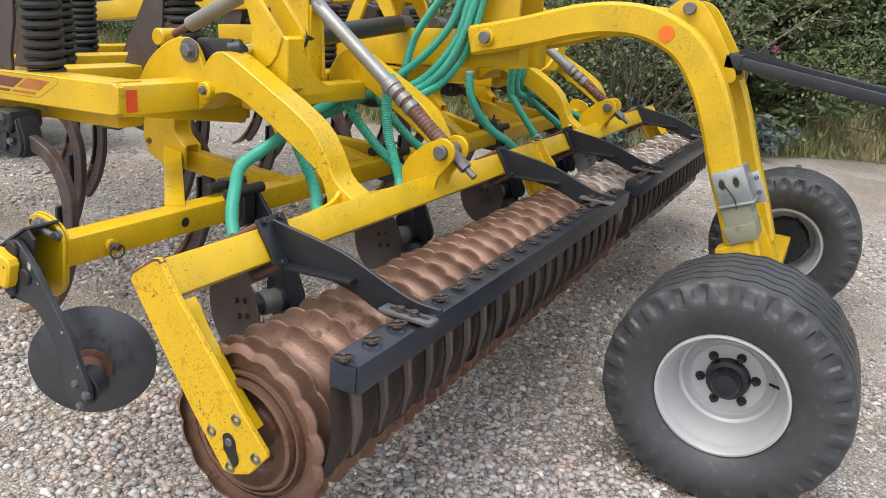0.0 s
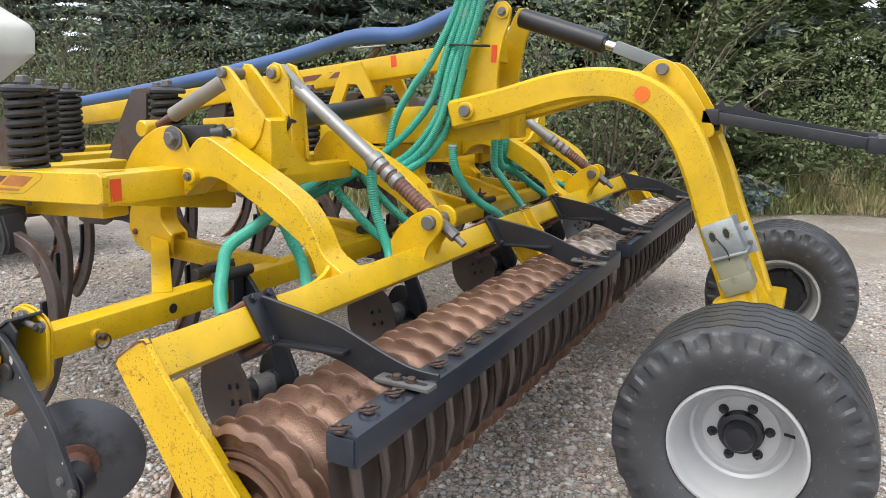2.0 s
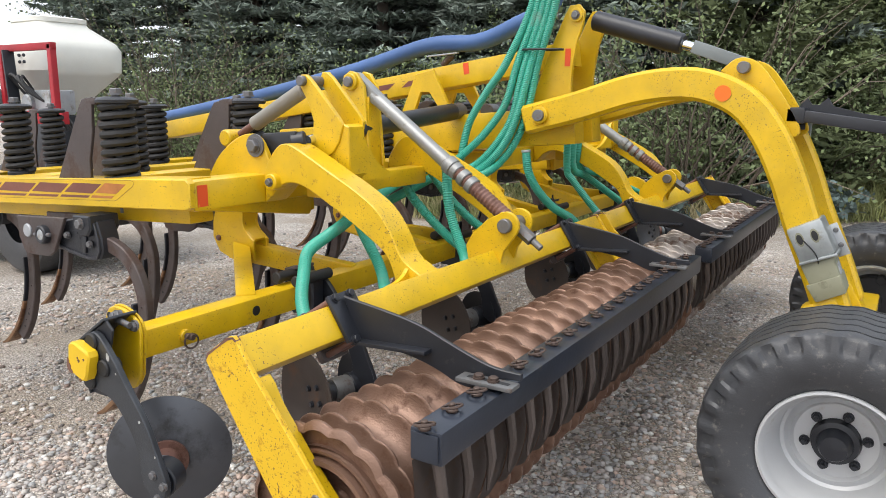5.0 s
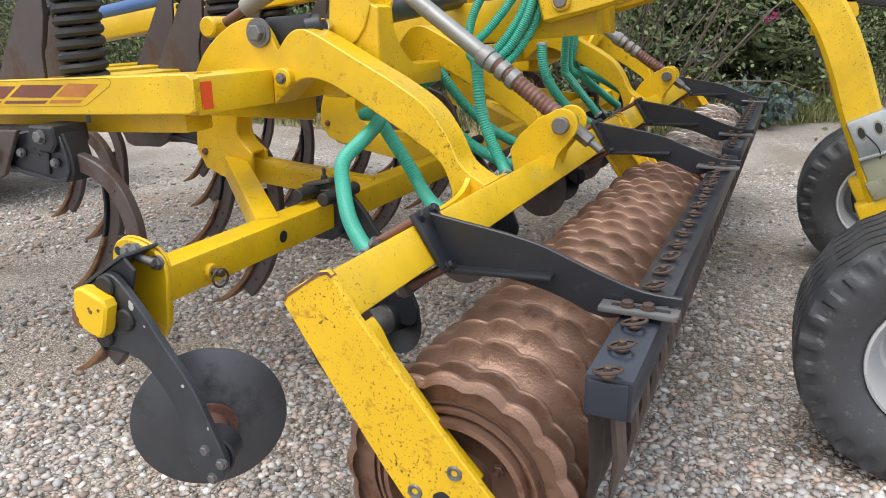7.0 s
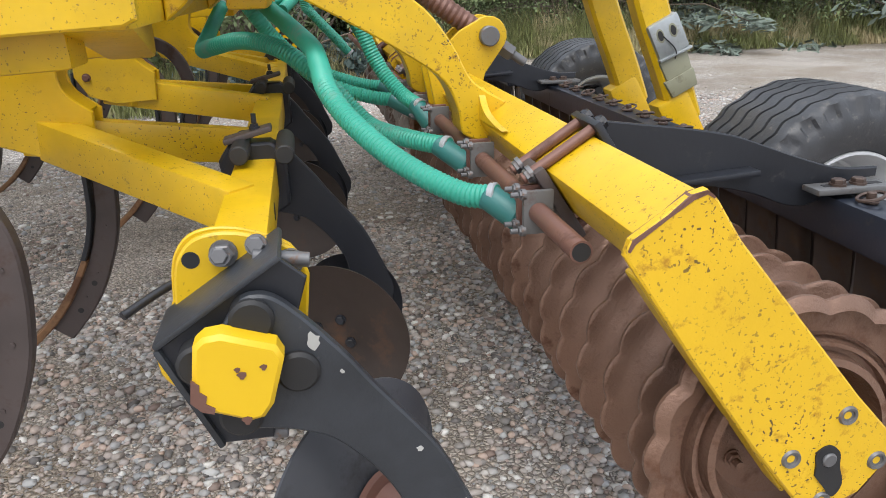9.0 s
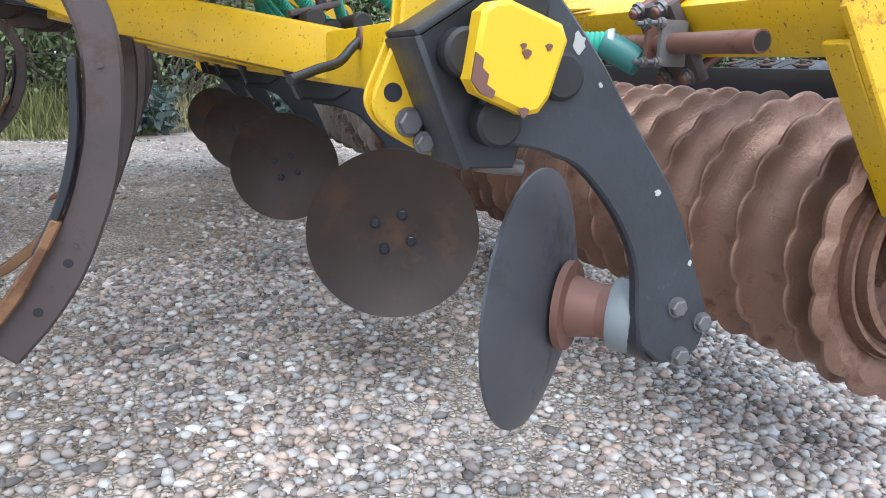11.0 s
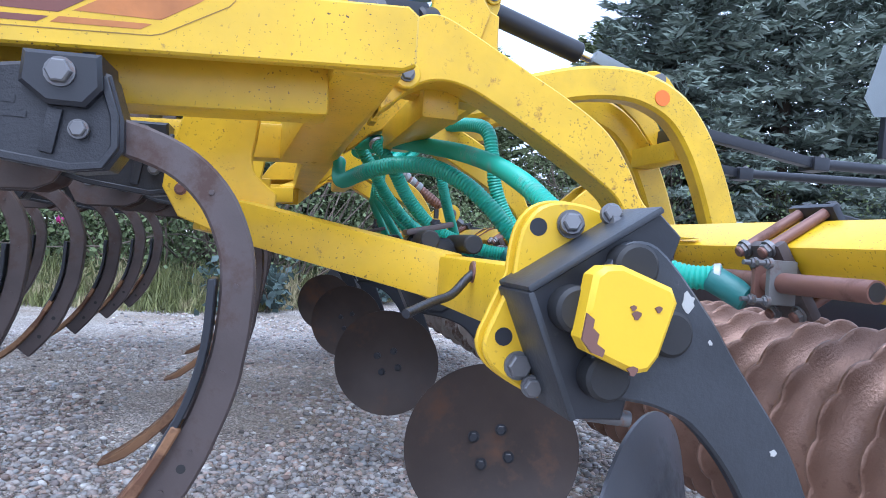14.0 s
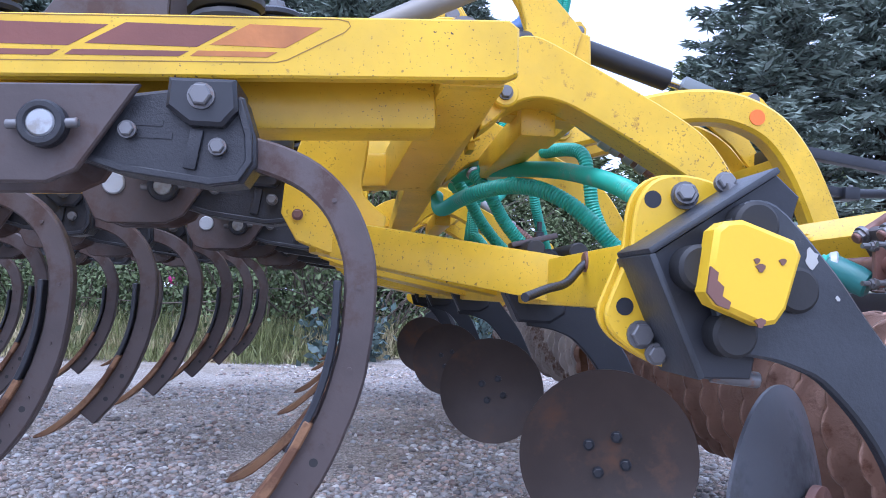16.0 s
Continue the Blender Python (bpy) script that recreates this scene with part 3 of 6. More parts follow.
def disc_mesh(p, n, r, mat, parent, hub_len, hub, sleeve):
    """A dished disc at p whose hollow side looks along n, and its hub behind it."""
    n = Vector(n).normalized()
    k = r
    prof = [(0.0, 0.0), (0.0005, 0.15 * k), (0.004, 0.35 * k), (0.015, 0.65 * k), (0.035, 0.98 * k), (0.037, k), (0.033, k), (0.011, 0.65 * k), (0.0, 0.35 * k), (-0.0045, 0.15 * k), (-0.005, 0.0)]
    d = part("disc", b_lathe(prof, p, n, 64), mat, parent)
    _, s, u = axes(n)
    for a in range(4):
        t = a * math.pi / 2 + 0.45
        bolt(parent, Vector(p) + n * 0.003 + (s * math.cos(t) + u * math.sin(t)) * 0.041, n, 0.0105, M_BLK)
    p = Vector(p)
    part("hub_flange", b_lathe([(-0.006, 0.0), (-0.006, 0.058), (-0.016, 0.058), (-0.018, 0.04), (-0.06, 0.033)], p, n, 32), hub, parent)
    part("hub", b_lathe([(-0.05, 0.033), (-0.065, 0.036), (-0.07, 0.036)], p, n, 28), hub, parent)
    part("hub_sleeve", b_lathe([(-0.07, 0.0), (-0.07, 0.044), (-0.075, 0.046), (-hub_len + 0.004, 0.046), (-hub_len, 0.044), (-hub_len, 0.0)], p, n, 32), sleeve, parent, "steel hub sleeve")
    return d


def arm_outline(dx, dz):
    inner = flat_curve([(-1.96, 0.640), (-1.913, 0.634), (-1.885, 0.626), (-1.855, 0.612), (-1.818, 0.575), (-1.790, 0.535), (-1.773, 0.494), (-1.766, 0.438), (-1.757, 0.401)], 3)
    outer = flat_curve([(-1.726, 0.376), (-1.690, 0.378), (-1.670, 0.396), (-1.665, 0.433), (-1.676, 0.463), (-1.695, 0.506), (-1.724, 0.569), (-1.750, 0.609), (-1.805, 0.679), (-1.840, 0.727), (-1.895, 0.788), (-1.925, 0.802), (-1.950, 0.790), (-1.985, 0.73)], 3)
    return [(x + dx, z + dz) for x, z in inner + outer]


def disc_unit(y, end, dx=0.0):
    un = group("disc_unit", cult)
    if end:
        part("disc_arm", b_plate(arm_outline(0, 0), y - 0.010, y + 0.008, 0.003), M_ARM, un, "black curved arm")
        hub = Vector((-1.712, y + 0.008, 0.422))
        n = Vector((-0.68, 0.73, 0)).normalized()
        disc_mesh(hub + n * 0.133, n, 0.172, M_DISC, un, 0.100, M_PIPE, M_GREY)
        part("hub_shaft", b_rod(hub + n * 0.06, hub + n * 0.02, 0.034, 20, 0.003), M_BLK, un)
        part("hub_block", b_rod((-1.715, y + 0.006, 0.42), (-1.735, y + 0.06, 0.42), 0.05, 20, 0.004), M_BLK, un)
        for bx, bz in ((-1.712, 0.447), (-1.665 - 0.008, 0.425), (-1.70, 0.384)):
            bolt(un, (bx, y - 0.010, bz), (0, -1, 0), 0.011, M_BOLT)
        # folded channel between the flange and the arm
        part("bracket_front", b_bar((-2.038, y + 0.055, 0.742), (-1.982, y + 0.055, 0.612), 0.108, 0.008, 0.003, up=(1, 0, 0.4)), M_ARM, un, "black folded bracket")
        part("bracket_web", b_plate([(-2.036, 0.742), (-1.897, 0.834), (-1.870, 0.810), (-1.905, 0.70), (-1.925, 0.612), (-1.984, 0.612)], y + 0.010, y + 0.018, 0.002), M_BLK, un)
        part("bracket_top", b_bar((-2.040, y + 0.055, 0.744), (-1.897, y + 0.055, 0.838), 0.105, 0.008, 0.003), M_ARM, un)
        for bx, bz, dy in ((-1.968, 0.818, 0.082), (-1.925, 0.832, 0.07)):
            bolt(un, (bx, y + dy, bz), (-0.1, -1, 0.25), 0.011, M_BOLT)
        part("stud", b_rod((-1.93, y + 0.06, 0.822), (-1.866, y + 0.06, 0.812), 0.009, 12, 0.001), M_BOLT, un)
        for bx, bz, dy in ((-2.002, 0.632, 0.078), (-1.962, 0.622, 0.03)):
            bolt(un, (bx, y + dy, bz), (-0.1, -1, -0.1), 0.011, M_BOLT)
        part("stud", b_rod((-1.96, y + 0.03, 0.615), (-1.908, y + 0.025, 0.610), 0.009, 12, 0.001), M_BOLT, un)
        # rubber rolls and the yellow inner square
        for bx, bz in ((-1.992, 0.728), (-1.955, 0.660), (-1.888, 0.708), (-1.932, 0.775)):
            part("rubber_roll", b_rod((bx, y - 0.019, bz), (bx, y + 0.03, bz), 0.0245, 24, 0.004), M_RUB, un)
        sq = [(-2.000, 0.703), (-1.991, 0.765), (-1.980, 0.774), (-1.962, 0.776), (-1.907, 0.757), (-1.900, 0.742), (-1.916, 0.688), (-1.927, 0.673), (-1.942, 0.670), (-1.992, 0.690)]
        part("inner_cap", b_plate(sq, y - 0.046, y - 0.012, 0.005), M_YELC, un, "chipped yellow square cap")
        chip = [(-2.0005, 0.702), (-1.997, 0.728), (-1.989, 0.722), (-1.990, 0.714), (-1.983, 0.708), (-1.985, 0.699), (-1.976, 0.693), (-1.978, 0.686), (-1.990, 0.690)]
        part("chipped_edge", b_plate(chip, y - 0.0475, y - 0.044, 0), M_PIPE, un, "bare rusty edge under the paint")
        for px, pz, r in ((-1.945, 0.728, 0.0045), (-1.949, 0.735, 0.003), (-1.922, 0.735, 0.0035), (-1.945, 0.6735, 0.005)):
            part("paint_chip", b_plate([(px + r * math.cos(a) * (1 + 0.4 * math.sin(3 * a)), pz + r * math.sin(a)) for a in [k * 0.7 for k in range(9)]], y - 0.0472, y - 0.0445, 0), M_PIPE, un)
    else:
        n = Vector((-0.29, -0.957, 0)).normalized()
        p = Vector((-1.835 + dx, y, 0.378))
        disc_mesh(p, n, 0.176, M_DISCR, un, 0.15, M_BLK, M_FOOT)
        ya = y + 0.155
        part("disc_arm", b_plate(arm_outline(dx * 0.5 - 0.015, -0.01), ya - 0.008, ya + 0.010, 0.003), M_BLK, un, "black curved arm")
        q = p - n * 0.215
        k = 0.125
        part("arm_end", b_lathe([(0.0, 0.0), (0.004, 0.35 * k), (0.015, 0.65 * k), (0.035, 0.98 * k), (0.037, k), (0.033, k), (0.011, 0.65 * k), (0.0, 0.35 * k), (-0.005, 0.0)], q, n, 56), M_BLK, un, "black rounded arm end")
        part("arm_foot", b_rod(p - n * 0.14, q, 0.05, 20, 0.004), M_BLK, un)
        c = [(-2.040, 0.70), (-2.045, 0.765), (-2.02, 0.80), (-1.935, 0.80), (-1.905, 0.775), (-1.905, 0.660), (-1.94, 0.638), (-2.01, 0.640)]
        part("bracket", b_plate(c, ya - 0.075, ya - 0.012, 0.006), M_BLK, un, "black clamp on the beam")
        for bx, bz in ((-1.995, 0.793), (-1.955, 0.728), (-1.905, 0.79)):
            part("rubber_roll", b_rod((bx, ya - 0.165, bz), (bx, ya + 0.02, bz), 0.020, 16, 0.003), M_RUB, un)
        part("clip", b_bar((-2.03, ya - 0.06, 0.805), (-1.93, ya - 0.06, 0.830), 0.05, 0.012, 0.003), M_TINE, un)
        bolt(un, (-1.965, ya - 0.06, 0.83), (0, 0, 1), 0.010, M_BLK, 0.02)


def flange(y):
    fl = group("end_flange", cult)
    up = flat_curve([(-2.028, 0.755), (-2.025, 0.79), (-2.018, 0.815), (-2.001, 0.835), (-1.973, 0.843), (-1.933, 0.838), (-1.883, 0.815), (-1.868, 0.78)], 3)
    low = flat_curve([(-1.883, 0.65), (-1.908, 0.615), (-1.943, 0.606), (-1.978, 0.612), (-2.020, 0.631), (-2.048, 0.652), (-2.058, 0.676), (-2.048, 0.706)], 3)
    out = up + low
    part("flange_plate", b_plate(out, y - 0.018, y - 0.006, 0.003), M_YEL, fl)
    part("flange_back", b_plate([(x - 0.005, z + 0.002) for x, z in out], y - 0.002, y + 0.006, 0.002), M_YEL, fl)
    part("flange_hole", b_rod((-2.003, y - 0.0185, 0.812), (-2.003, y - 0.0178, 0.812), 0.0105, 16), M_BLK, fl)
    part("flange_hole", b_rod((-2.035, y - 0.0185, 0.685), (-2.035, y - 0.0178, 0.685), 0.0105, 16), M_BLK, fl)
    for bx, bz in ((-1.965, 0.818), (-1.890, 0.800), (-2.016, 0.653)):
        bolt(fl, (bx, y - 0.019, bz), (0, -1, 0), 0.0145, M_BOLT)


def fork(y, dy_a, dy_b):
    """The yellow arms that carry the disc beam, under a gusset of the frame."""
    fk = group("disc_carrier", cult)
    out = [(-2.492, 1.05), (-2.345, 1.05)] + flat_curve([(-2.352, 0.985), (-2.358, 0.940), (-2.345, 0.905), (-2.300, 0.868)], 3) + [(-2.305, 0.785), (-2.425, 0.778), (-2.500, 0.805), (-2.535, 0.865), (-2.530, 0.930)]
    part("carrier_leg", b_plate(out, y - 0.022, y - 0.008, 0.003), M_YEL, fk)
    part("carrier_leg", b_plate(out, y + 0.050, y + 0.064, 0.003), M_YEL, fk)
    part("leg_flange", b_strip(flat_curve([(-2.352, 1.05), (-2.360, 0.985), (-2.366, 0.940), (-2.353, 0.905), (-2.31, 0.866)], 3), 0.012, y - 0.01, y + 0.052, 0.002), M_YEL, fk)
    part("leg_back", b_strip([(-2.485, 1.05), (-2.522, 0.930), (-2.527, 0.867), (-2.494, 0.812), (-2.425, 0.786)], 0.012, y - 0.01, y + 0.052, 0.002), M_YEL, fk)
    bolt(fk, (-2.498, y - 0.023, 0.862), (0, -1, 0), 0.011, M_PIPE)
    part("carrier_arm", b_bar((-2.46, y + 0.015, 0.822), (-1.975, y + dy_a, 0.730), 0.060, 0.085, 0.006), M_YEL, fk)
    part("carrier_arm", b_bar((-2.40, y + 0.005, 0.812), (-1.985, y + dy_b, 0.728), 0.066, 0.085, 0.006), M_YEL, fk)


for MIRROR in (False, True):
    disc_unit(1.032, True)
    flange(1.142)
    fork(1.985, 0.20, -0.365)
    fork(2.74, 0.04, 0.34)
MIRROR = False
for yd, dx in ((1.785, 0.0), (2.82, -0.065), (4.02, -0.09), (5.05, -0.13)):
    disc_unit(yd, False, dx)

# locking rod, ring pin and dark hole at the near end of the disc beam
lk = group("locking_rod", cult)
part("rod", b_tube(curve([(-2.000, 1.365, 0.755), (-2.022, 1.358, 0.738), (-2.048, 1.338, 0.715), (-2.085, 1.30, 0.705), (-2.125, 1.258, 0.692)], 6), 0.0065, 10), M_CAST, lk, "dark bent steel rod")
part("rod_eye", b_rod((-2.015, 1.365, 0.748), (-2.005, 1.365, 0.748), 0.016, 14, 0.002), M_PIPE, lk)
rp = group("ring_pin", cult)
part("pin", b_rod((-1.927, 1.315, 0.715), (-1.885, 1.315, 0.715), 0.010, 12, 0.002), M_BRASS, rp)
part("ring", b_tube([Vector((-1.895 + 0.004 * math.cos(a), 1.315 + 0.022 * math.cos(a), 0.702 + 0.022 * math.sin(a))) for a in [k * math.pi / 8 for k in range(17)]], 0.003, 6), M_BRASS, rp)
part("boss", b_rod((-1.93, 1.315, 0.715), (-1.915, 1.315, 0.715), 0.020, 16, 0.003), M_YEL, rp)
part("beam_hole", b_rod((-1.928, 1.61, 0.722), (-1.9262, 1.61, 0.722), 0.017, 14), M_RUB, cult, "dark hole in the beam")
# dried splashes on the black arm
for (sx, sz), r in (((-1.87, 0.742), 0.009), ((-1.755, 0.585), 0.0045), ((-1.84, 0.70), 0.0025), ((-1.70, 0.50), 0.003)):
    g = random.Random(int(-sx * 1000))
    part("splash", b_plate([(sx + r * g.uniform(0.5, 1.2) * math.cos(a), sz + 1.3 * r * g.uniform(0.5, 1.2) * math.sin(a)) for a in [k * 0.57 for k in range(11)]], 1.0212, 1.0222, 0), M_SPLASH, cult, "dried white splash")

# -- carrying arms between frame and roller --


def lift_arm(y, w=0.11):
    top = flat_curve([(-2.108, 1.165), (-2.085, 1.205), (-2.045, 1.250), (-2.005, 1.266), (-1.95, 1.252), (-1.788, 1.170), (-1.69, 1.120), (-1.598, 1.060), (-1.540, 0.985), (-1.497, 0.908), (-1.425, 0.862)], 4)
    low = flat_curve([(-1.47, 0.775), (-1.520, 0.795), (-1.530, 0.845), (-1.562, 0.912), (-1.635, 0.965), (-1.73, 1.022), (-1.86, 1.092), (-1.93, 1.122), (-1.99, 1.128), (-2.04, 1.108), (-2.075, 1.075), (-2.108, 1.050)], 4)
    part("lift_arm", b_plate(top + low, y - w / 2, y + w / 2, 0.012), M_YELR, cult, "yellow curved lifting arm with rust spots")
    for sy in (-1, 1):
        fl = flat_curve([(0.0, 1.0), (0.10, 0.55), (0.30, 0.22), (0.62, 0.06), (1.0, 0.0)], 3)
        bm = bmesh.new()
        top = [bm.verts.new((-1.485, y + sy * (w / 2 - 0.01 + 0.20 * a), 0.834 + 0.060 * b)) for a, b in fl]
        base = bm.verts.new((-1.485, y + sy * (w / 2 - 0.01), 0.826))
        f = bm.faces.new([base] + top[::-1])
        ex = bmesh.ops.extrude_face_region(bm, geom=[f])
        for v in ex["geom"]:
            if isinstance(v, bmesh.types.BMVert):
                v.co.x += 0.014
        bmesh.ops.recalc_face_normals(bm, faces=bm.faces)
        part("foot_gusset", bm, M_YEL, cult)


def turnbuckle(p, q):
    """A galvanised tube from p, a spring-like threaded part and a nut end through the pin q."""
    tb = group("turnbuckle", cult)
    p, q = Vector(p), Vector(q)
    d = (q - p).normalized()
    L = (q - p).length
    part("fork_end", b_bar(p - d * 0.03, p + d * 0.14, 0.05, 0.065, 0.012, w1=0.05, h1=0.05), M_STAY, tb)
    part("tube", b_rod(p + d * 0.10, p + d * (L * 0.62), 0.029, 24, 0.004), M_STAY, tb, "galvanised tube")
    part("collar", b_rod(p + d * (L * 0.60), p + d * (L * 0.64), 0.037, 24, 0.003), M_STAY, tb)
    line = even([p + d * (L * 0.63), p + d * (L * 0.98)], 0.0085)
    part("thread", b_tube(line, 0.027, 20, 0.003), M_PIPE, tb, "brown threaded sleeve")
    for k in range(3):
        a = p + d * (L * 0.64 + k * 0.045)
        part("sleeve", b_rod(a, a + d * 0.03, 0.034, 24, 0.003), M_STAY, tb)
    part("nut_end", b_rod(q - d * 0.02, q + d * 0.10, 0.024, 6, 0.003), M_BOLT, tb)
    part("end_stub", b_rod(q + d * 0.10, q + d * 0.145, 0.013, 14, 0.002), M_BOLT, tb)


def pin_ears(y):
    for yy in (y - 0.055, y + 0.055):
        out = [(-1.52, 0.88), (-1.49, 0.93), (-1.43, 0.985)] + [(-1.351 + 0.052 * math.cos(a), 0.969 + 0.052 * math.sin(a)) for a in [2.3 - k * 0.35 for k in range(9)]] + [(-1.36, 0.87), (-1.378, 0.80), (-1.376, 0.775), (-1.50, 0.775)]
        part("pin_ear", b_plate(out, yy - 0.008, yy + 0.008, 0.002), M_YEL, cult)
    part("pin", b_rod((-1.351, y - 0.085, 0.969), (-1.351, y + 0.08, 0.969), 0.027, 24, 0.003), M_BOLT, cult, "steel pin")


def towers(y):
    """Two upright plates on the cross tube: the leaning one carries a strut, the other the turnbuckle."""
    tw = group("tower", cult)
    yt = y - 0.44
    out = [(-2.115, 1.475), (-2.120, 1.495), (-2.108, 1.515), (-2.085, 1.515), (-2.060, 1.495), (-1.935, 1.36), (-1.918, 1.335), (-1.935, 1.275), (-1.965, 1.235), (-2.0, 1.215), (-2.05, 1.225), (-2.06, 1.27), (-2.055, 1.35), (-2.075, 1.41)]
    part("tower_plate", b_plate(out, yt - 0.010, yt + 0.010, 0.003), M_YEL, tw)
    part("tower_plate", b_plate([(x + 0.02, z + 0.012) for x, z in out], yt + 0.085, yt + 0.105, 0.003), M_YEL, tw)
    web = [(-2.10, 1.13), (-2.06, 1.26), (-1.95, 1.27), (-1.918, 1.34), (-1.895, 1.33), (-1.89, 1.16), (-1.93, 1.12)]
    part("tower_web", b_plate(web, yt - 0.002, yt + 0.09, 0.004), M_YEL, tw)
    gus = flat_curve([(0.0, 0.20), (0.06, 0.10), (0.16, 0.03), (0.30, 0.0)], 4)
    bm = bmesh.new()
    f = bm.faces.new([bm.verts.new((-1.905, yt + 0.08, 1.13))] + [bm.verts.new((-1.905, yt + 0.08 + a, 1.13 + b)) for a, b in gus][::-1])
    ex = bmesh.ops.extrude_face_region(bm, geom=[f])
    for v in ex["geom"]:
        if isinstance(v, bmesh.types.BMVert):
            v.co.x -= 0.02
    bmesh.ops.recalc_face_normals(bm, faces=bm.faces)
    part("tower_gusset", bm, M_YEL, tw)
    out = [(-2.25, 1.10), (-2.26, 1.40), (-2.235, 1.525), (-2.20, 1.545), (-2.165, 1.535), (-2.13, 1.48), (-2.10, 1.15)]
    part("tower_plate", b_plate(out, y - 0.055, y - 0.035, 0.003), M_YEL, tw)
    part("tower_plate", b_plate(out, y + 0.035, y + 0.055, 0.003), M_YEL, tw)
    part("tower_back", b_box(-2.135, -2.115, y - 0.04, y + 0.04, 1.12, 1.44, 0.003), M_YEL, tw)
    part("pin", b_rod((-2.195, y - 0.085, 1.500), (-2.195, y + 0.075, 1.500), 0.021, 20, 0.003), M_BOLT, tw)
    part("boss", b_rod((-2.195, y - 0.068, 1.500), (-2.195, y - 0.05, 1.500), 0.036, 24, 0.004), M_YEL, tw)
    part("pin", b_rod((-2.098, yt - 0.03, 1.492), (-2.098, yt + 0.12, 1.492), 0.019, 20, 0.003), M_BOLT, tw)
    st = group("strut", cult)
    part("strut_tube", b_rod((-2.15, yt + 0.05, 1.462), (-2.42, yt + 0.05, 1.328), 0.029, 20, 0.006), M_STRUT, st, "grey-brown stay tube")
    part("strut_end", b_rod((-2.10, yt + 0.05, 1.487), (-2.53, yt + 0.05, 1.273), 0.015, 14), M_PIPE, st)
    part("strut_lug", b_rod((-2.53, yt - 0.01, 1.273), (-2.53, yt + 0.09, 1.273), 0.034, 20, 0.006), M_YEL, st)


def front_lug(y):
    """The yellow cheek with a big bolt, where the folding ram is hinged."""
    lg = group("hinge_cheek", cult)
    out = flat_curve([(-2.52, 1.10), (-2.46, 1.19), (-2.38, 1.255), (-2.30, 1.290), (-2.24, 1.285), (-2.20, 1.24), (-2.15, 1.13)], 3)
    part("cheek_plate", b_plate(out, y - 0.012, y + 0.012, 0.003), M_YEL, lg)
    bolt(lg, (-2.242, y - 0.020, 1.251), (0, -1, 0), 0.026, M_BOLT)
    part("bolt_washer", b_rod((-2.242, y - 0.020, 1.251), (-2.242, y - 0.012, 1.251), 0.042, 28), M_BOLT, lg)
    part("ram_eye", b_bar((-2.242, y + 0.03, 1.251), (-2.10, y + 0.06, 1.262), 0.03, 0.085, 0.01), M_BLK, lg)
    part("ram_head", b_rod((-2.13, y + 0.055, 1.26), (-2.085, y + 0.085, 1.270), 0.036, 24, 0.006), M_BLK, lg)
    part("ram_rod", b_rod((-2.08, y + 0.08, 1.268), (-2.18, y + 0.55, 1.300), 0.020, 20), M_CHROME, lg)
    part("ram_barrel", b_rod((-2.18, y + 0.50, 1.297), (-2.225, y + 1.33, 1.362), 0.043, 24, 0.006), M_BLK, lg)
    part("ram_pin", b_rod((-2.225, y + 1.30, 1.362), (-2.225, y + 1.42, 1.365), 0.04, 20, 0.004), M_BOLT, lg)
    part("pin_boss", b_rod((-2.153, y - 0.04, 1.124), (-2.153, y + 0.02, 1.124), 0.030, 20, 0.004), M_YEL, lg)
    bolt(lg, (-2.153, y - 0.042, 1.124), (0, -1, 0), 0.014, M_BOLT)


for MIRROR in (False, True):
    lift_arm(1.905)
    lift_arm(2.66, 0.10)
    pin_ears(2.368)
    turnbuckle((-2.125, 2.433, 1.496), (-1.351, 2.368, 0.969))
    PLACE = Matrix.Translation((0.070, 0, -0.005))
    towers(2.433)
    PLACE = Matrix.Translation((0.095, 0, 0.004))
    front_lug(1.865)
    PLACE = None
    part("cross_tube", b_box(-2.000, -1.915, 1.95, 2.63, 1.065, 1.140, 0.010), M_YEL, cult)
MIRROR = False

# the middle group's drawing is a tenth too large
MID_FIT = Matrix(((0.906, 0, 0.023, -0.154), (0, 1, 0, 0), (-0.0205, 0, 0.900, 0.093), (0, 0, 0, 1)))

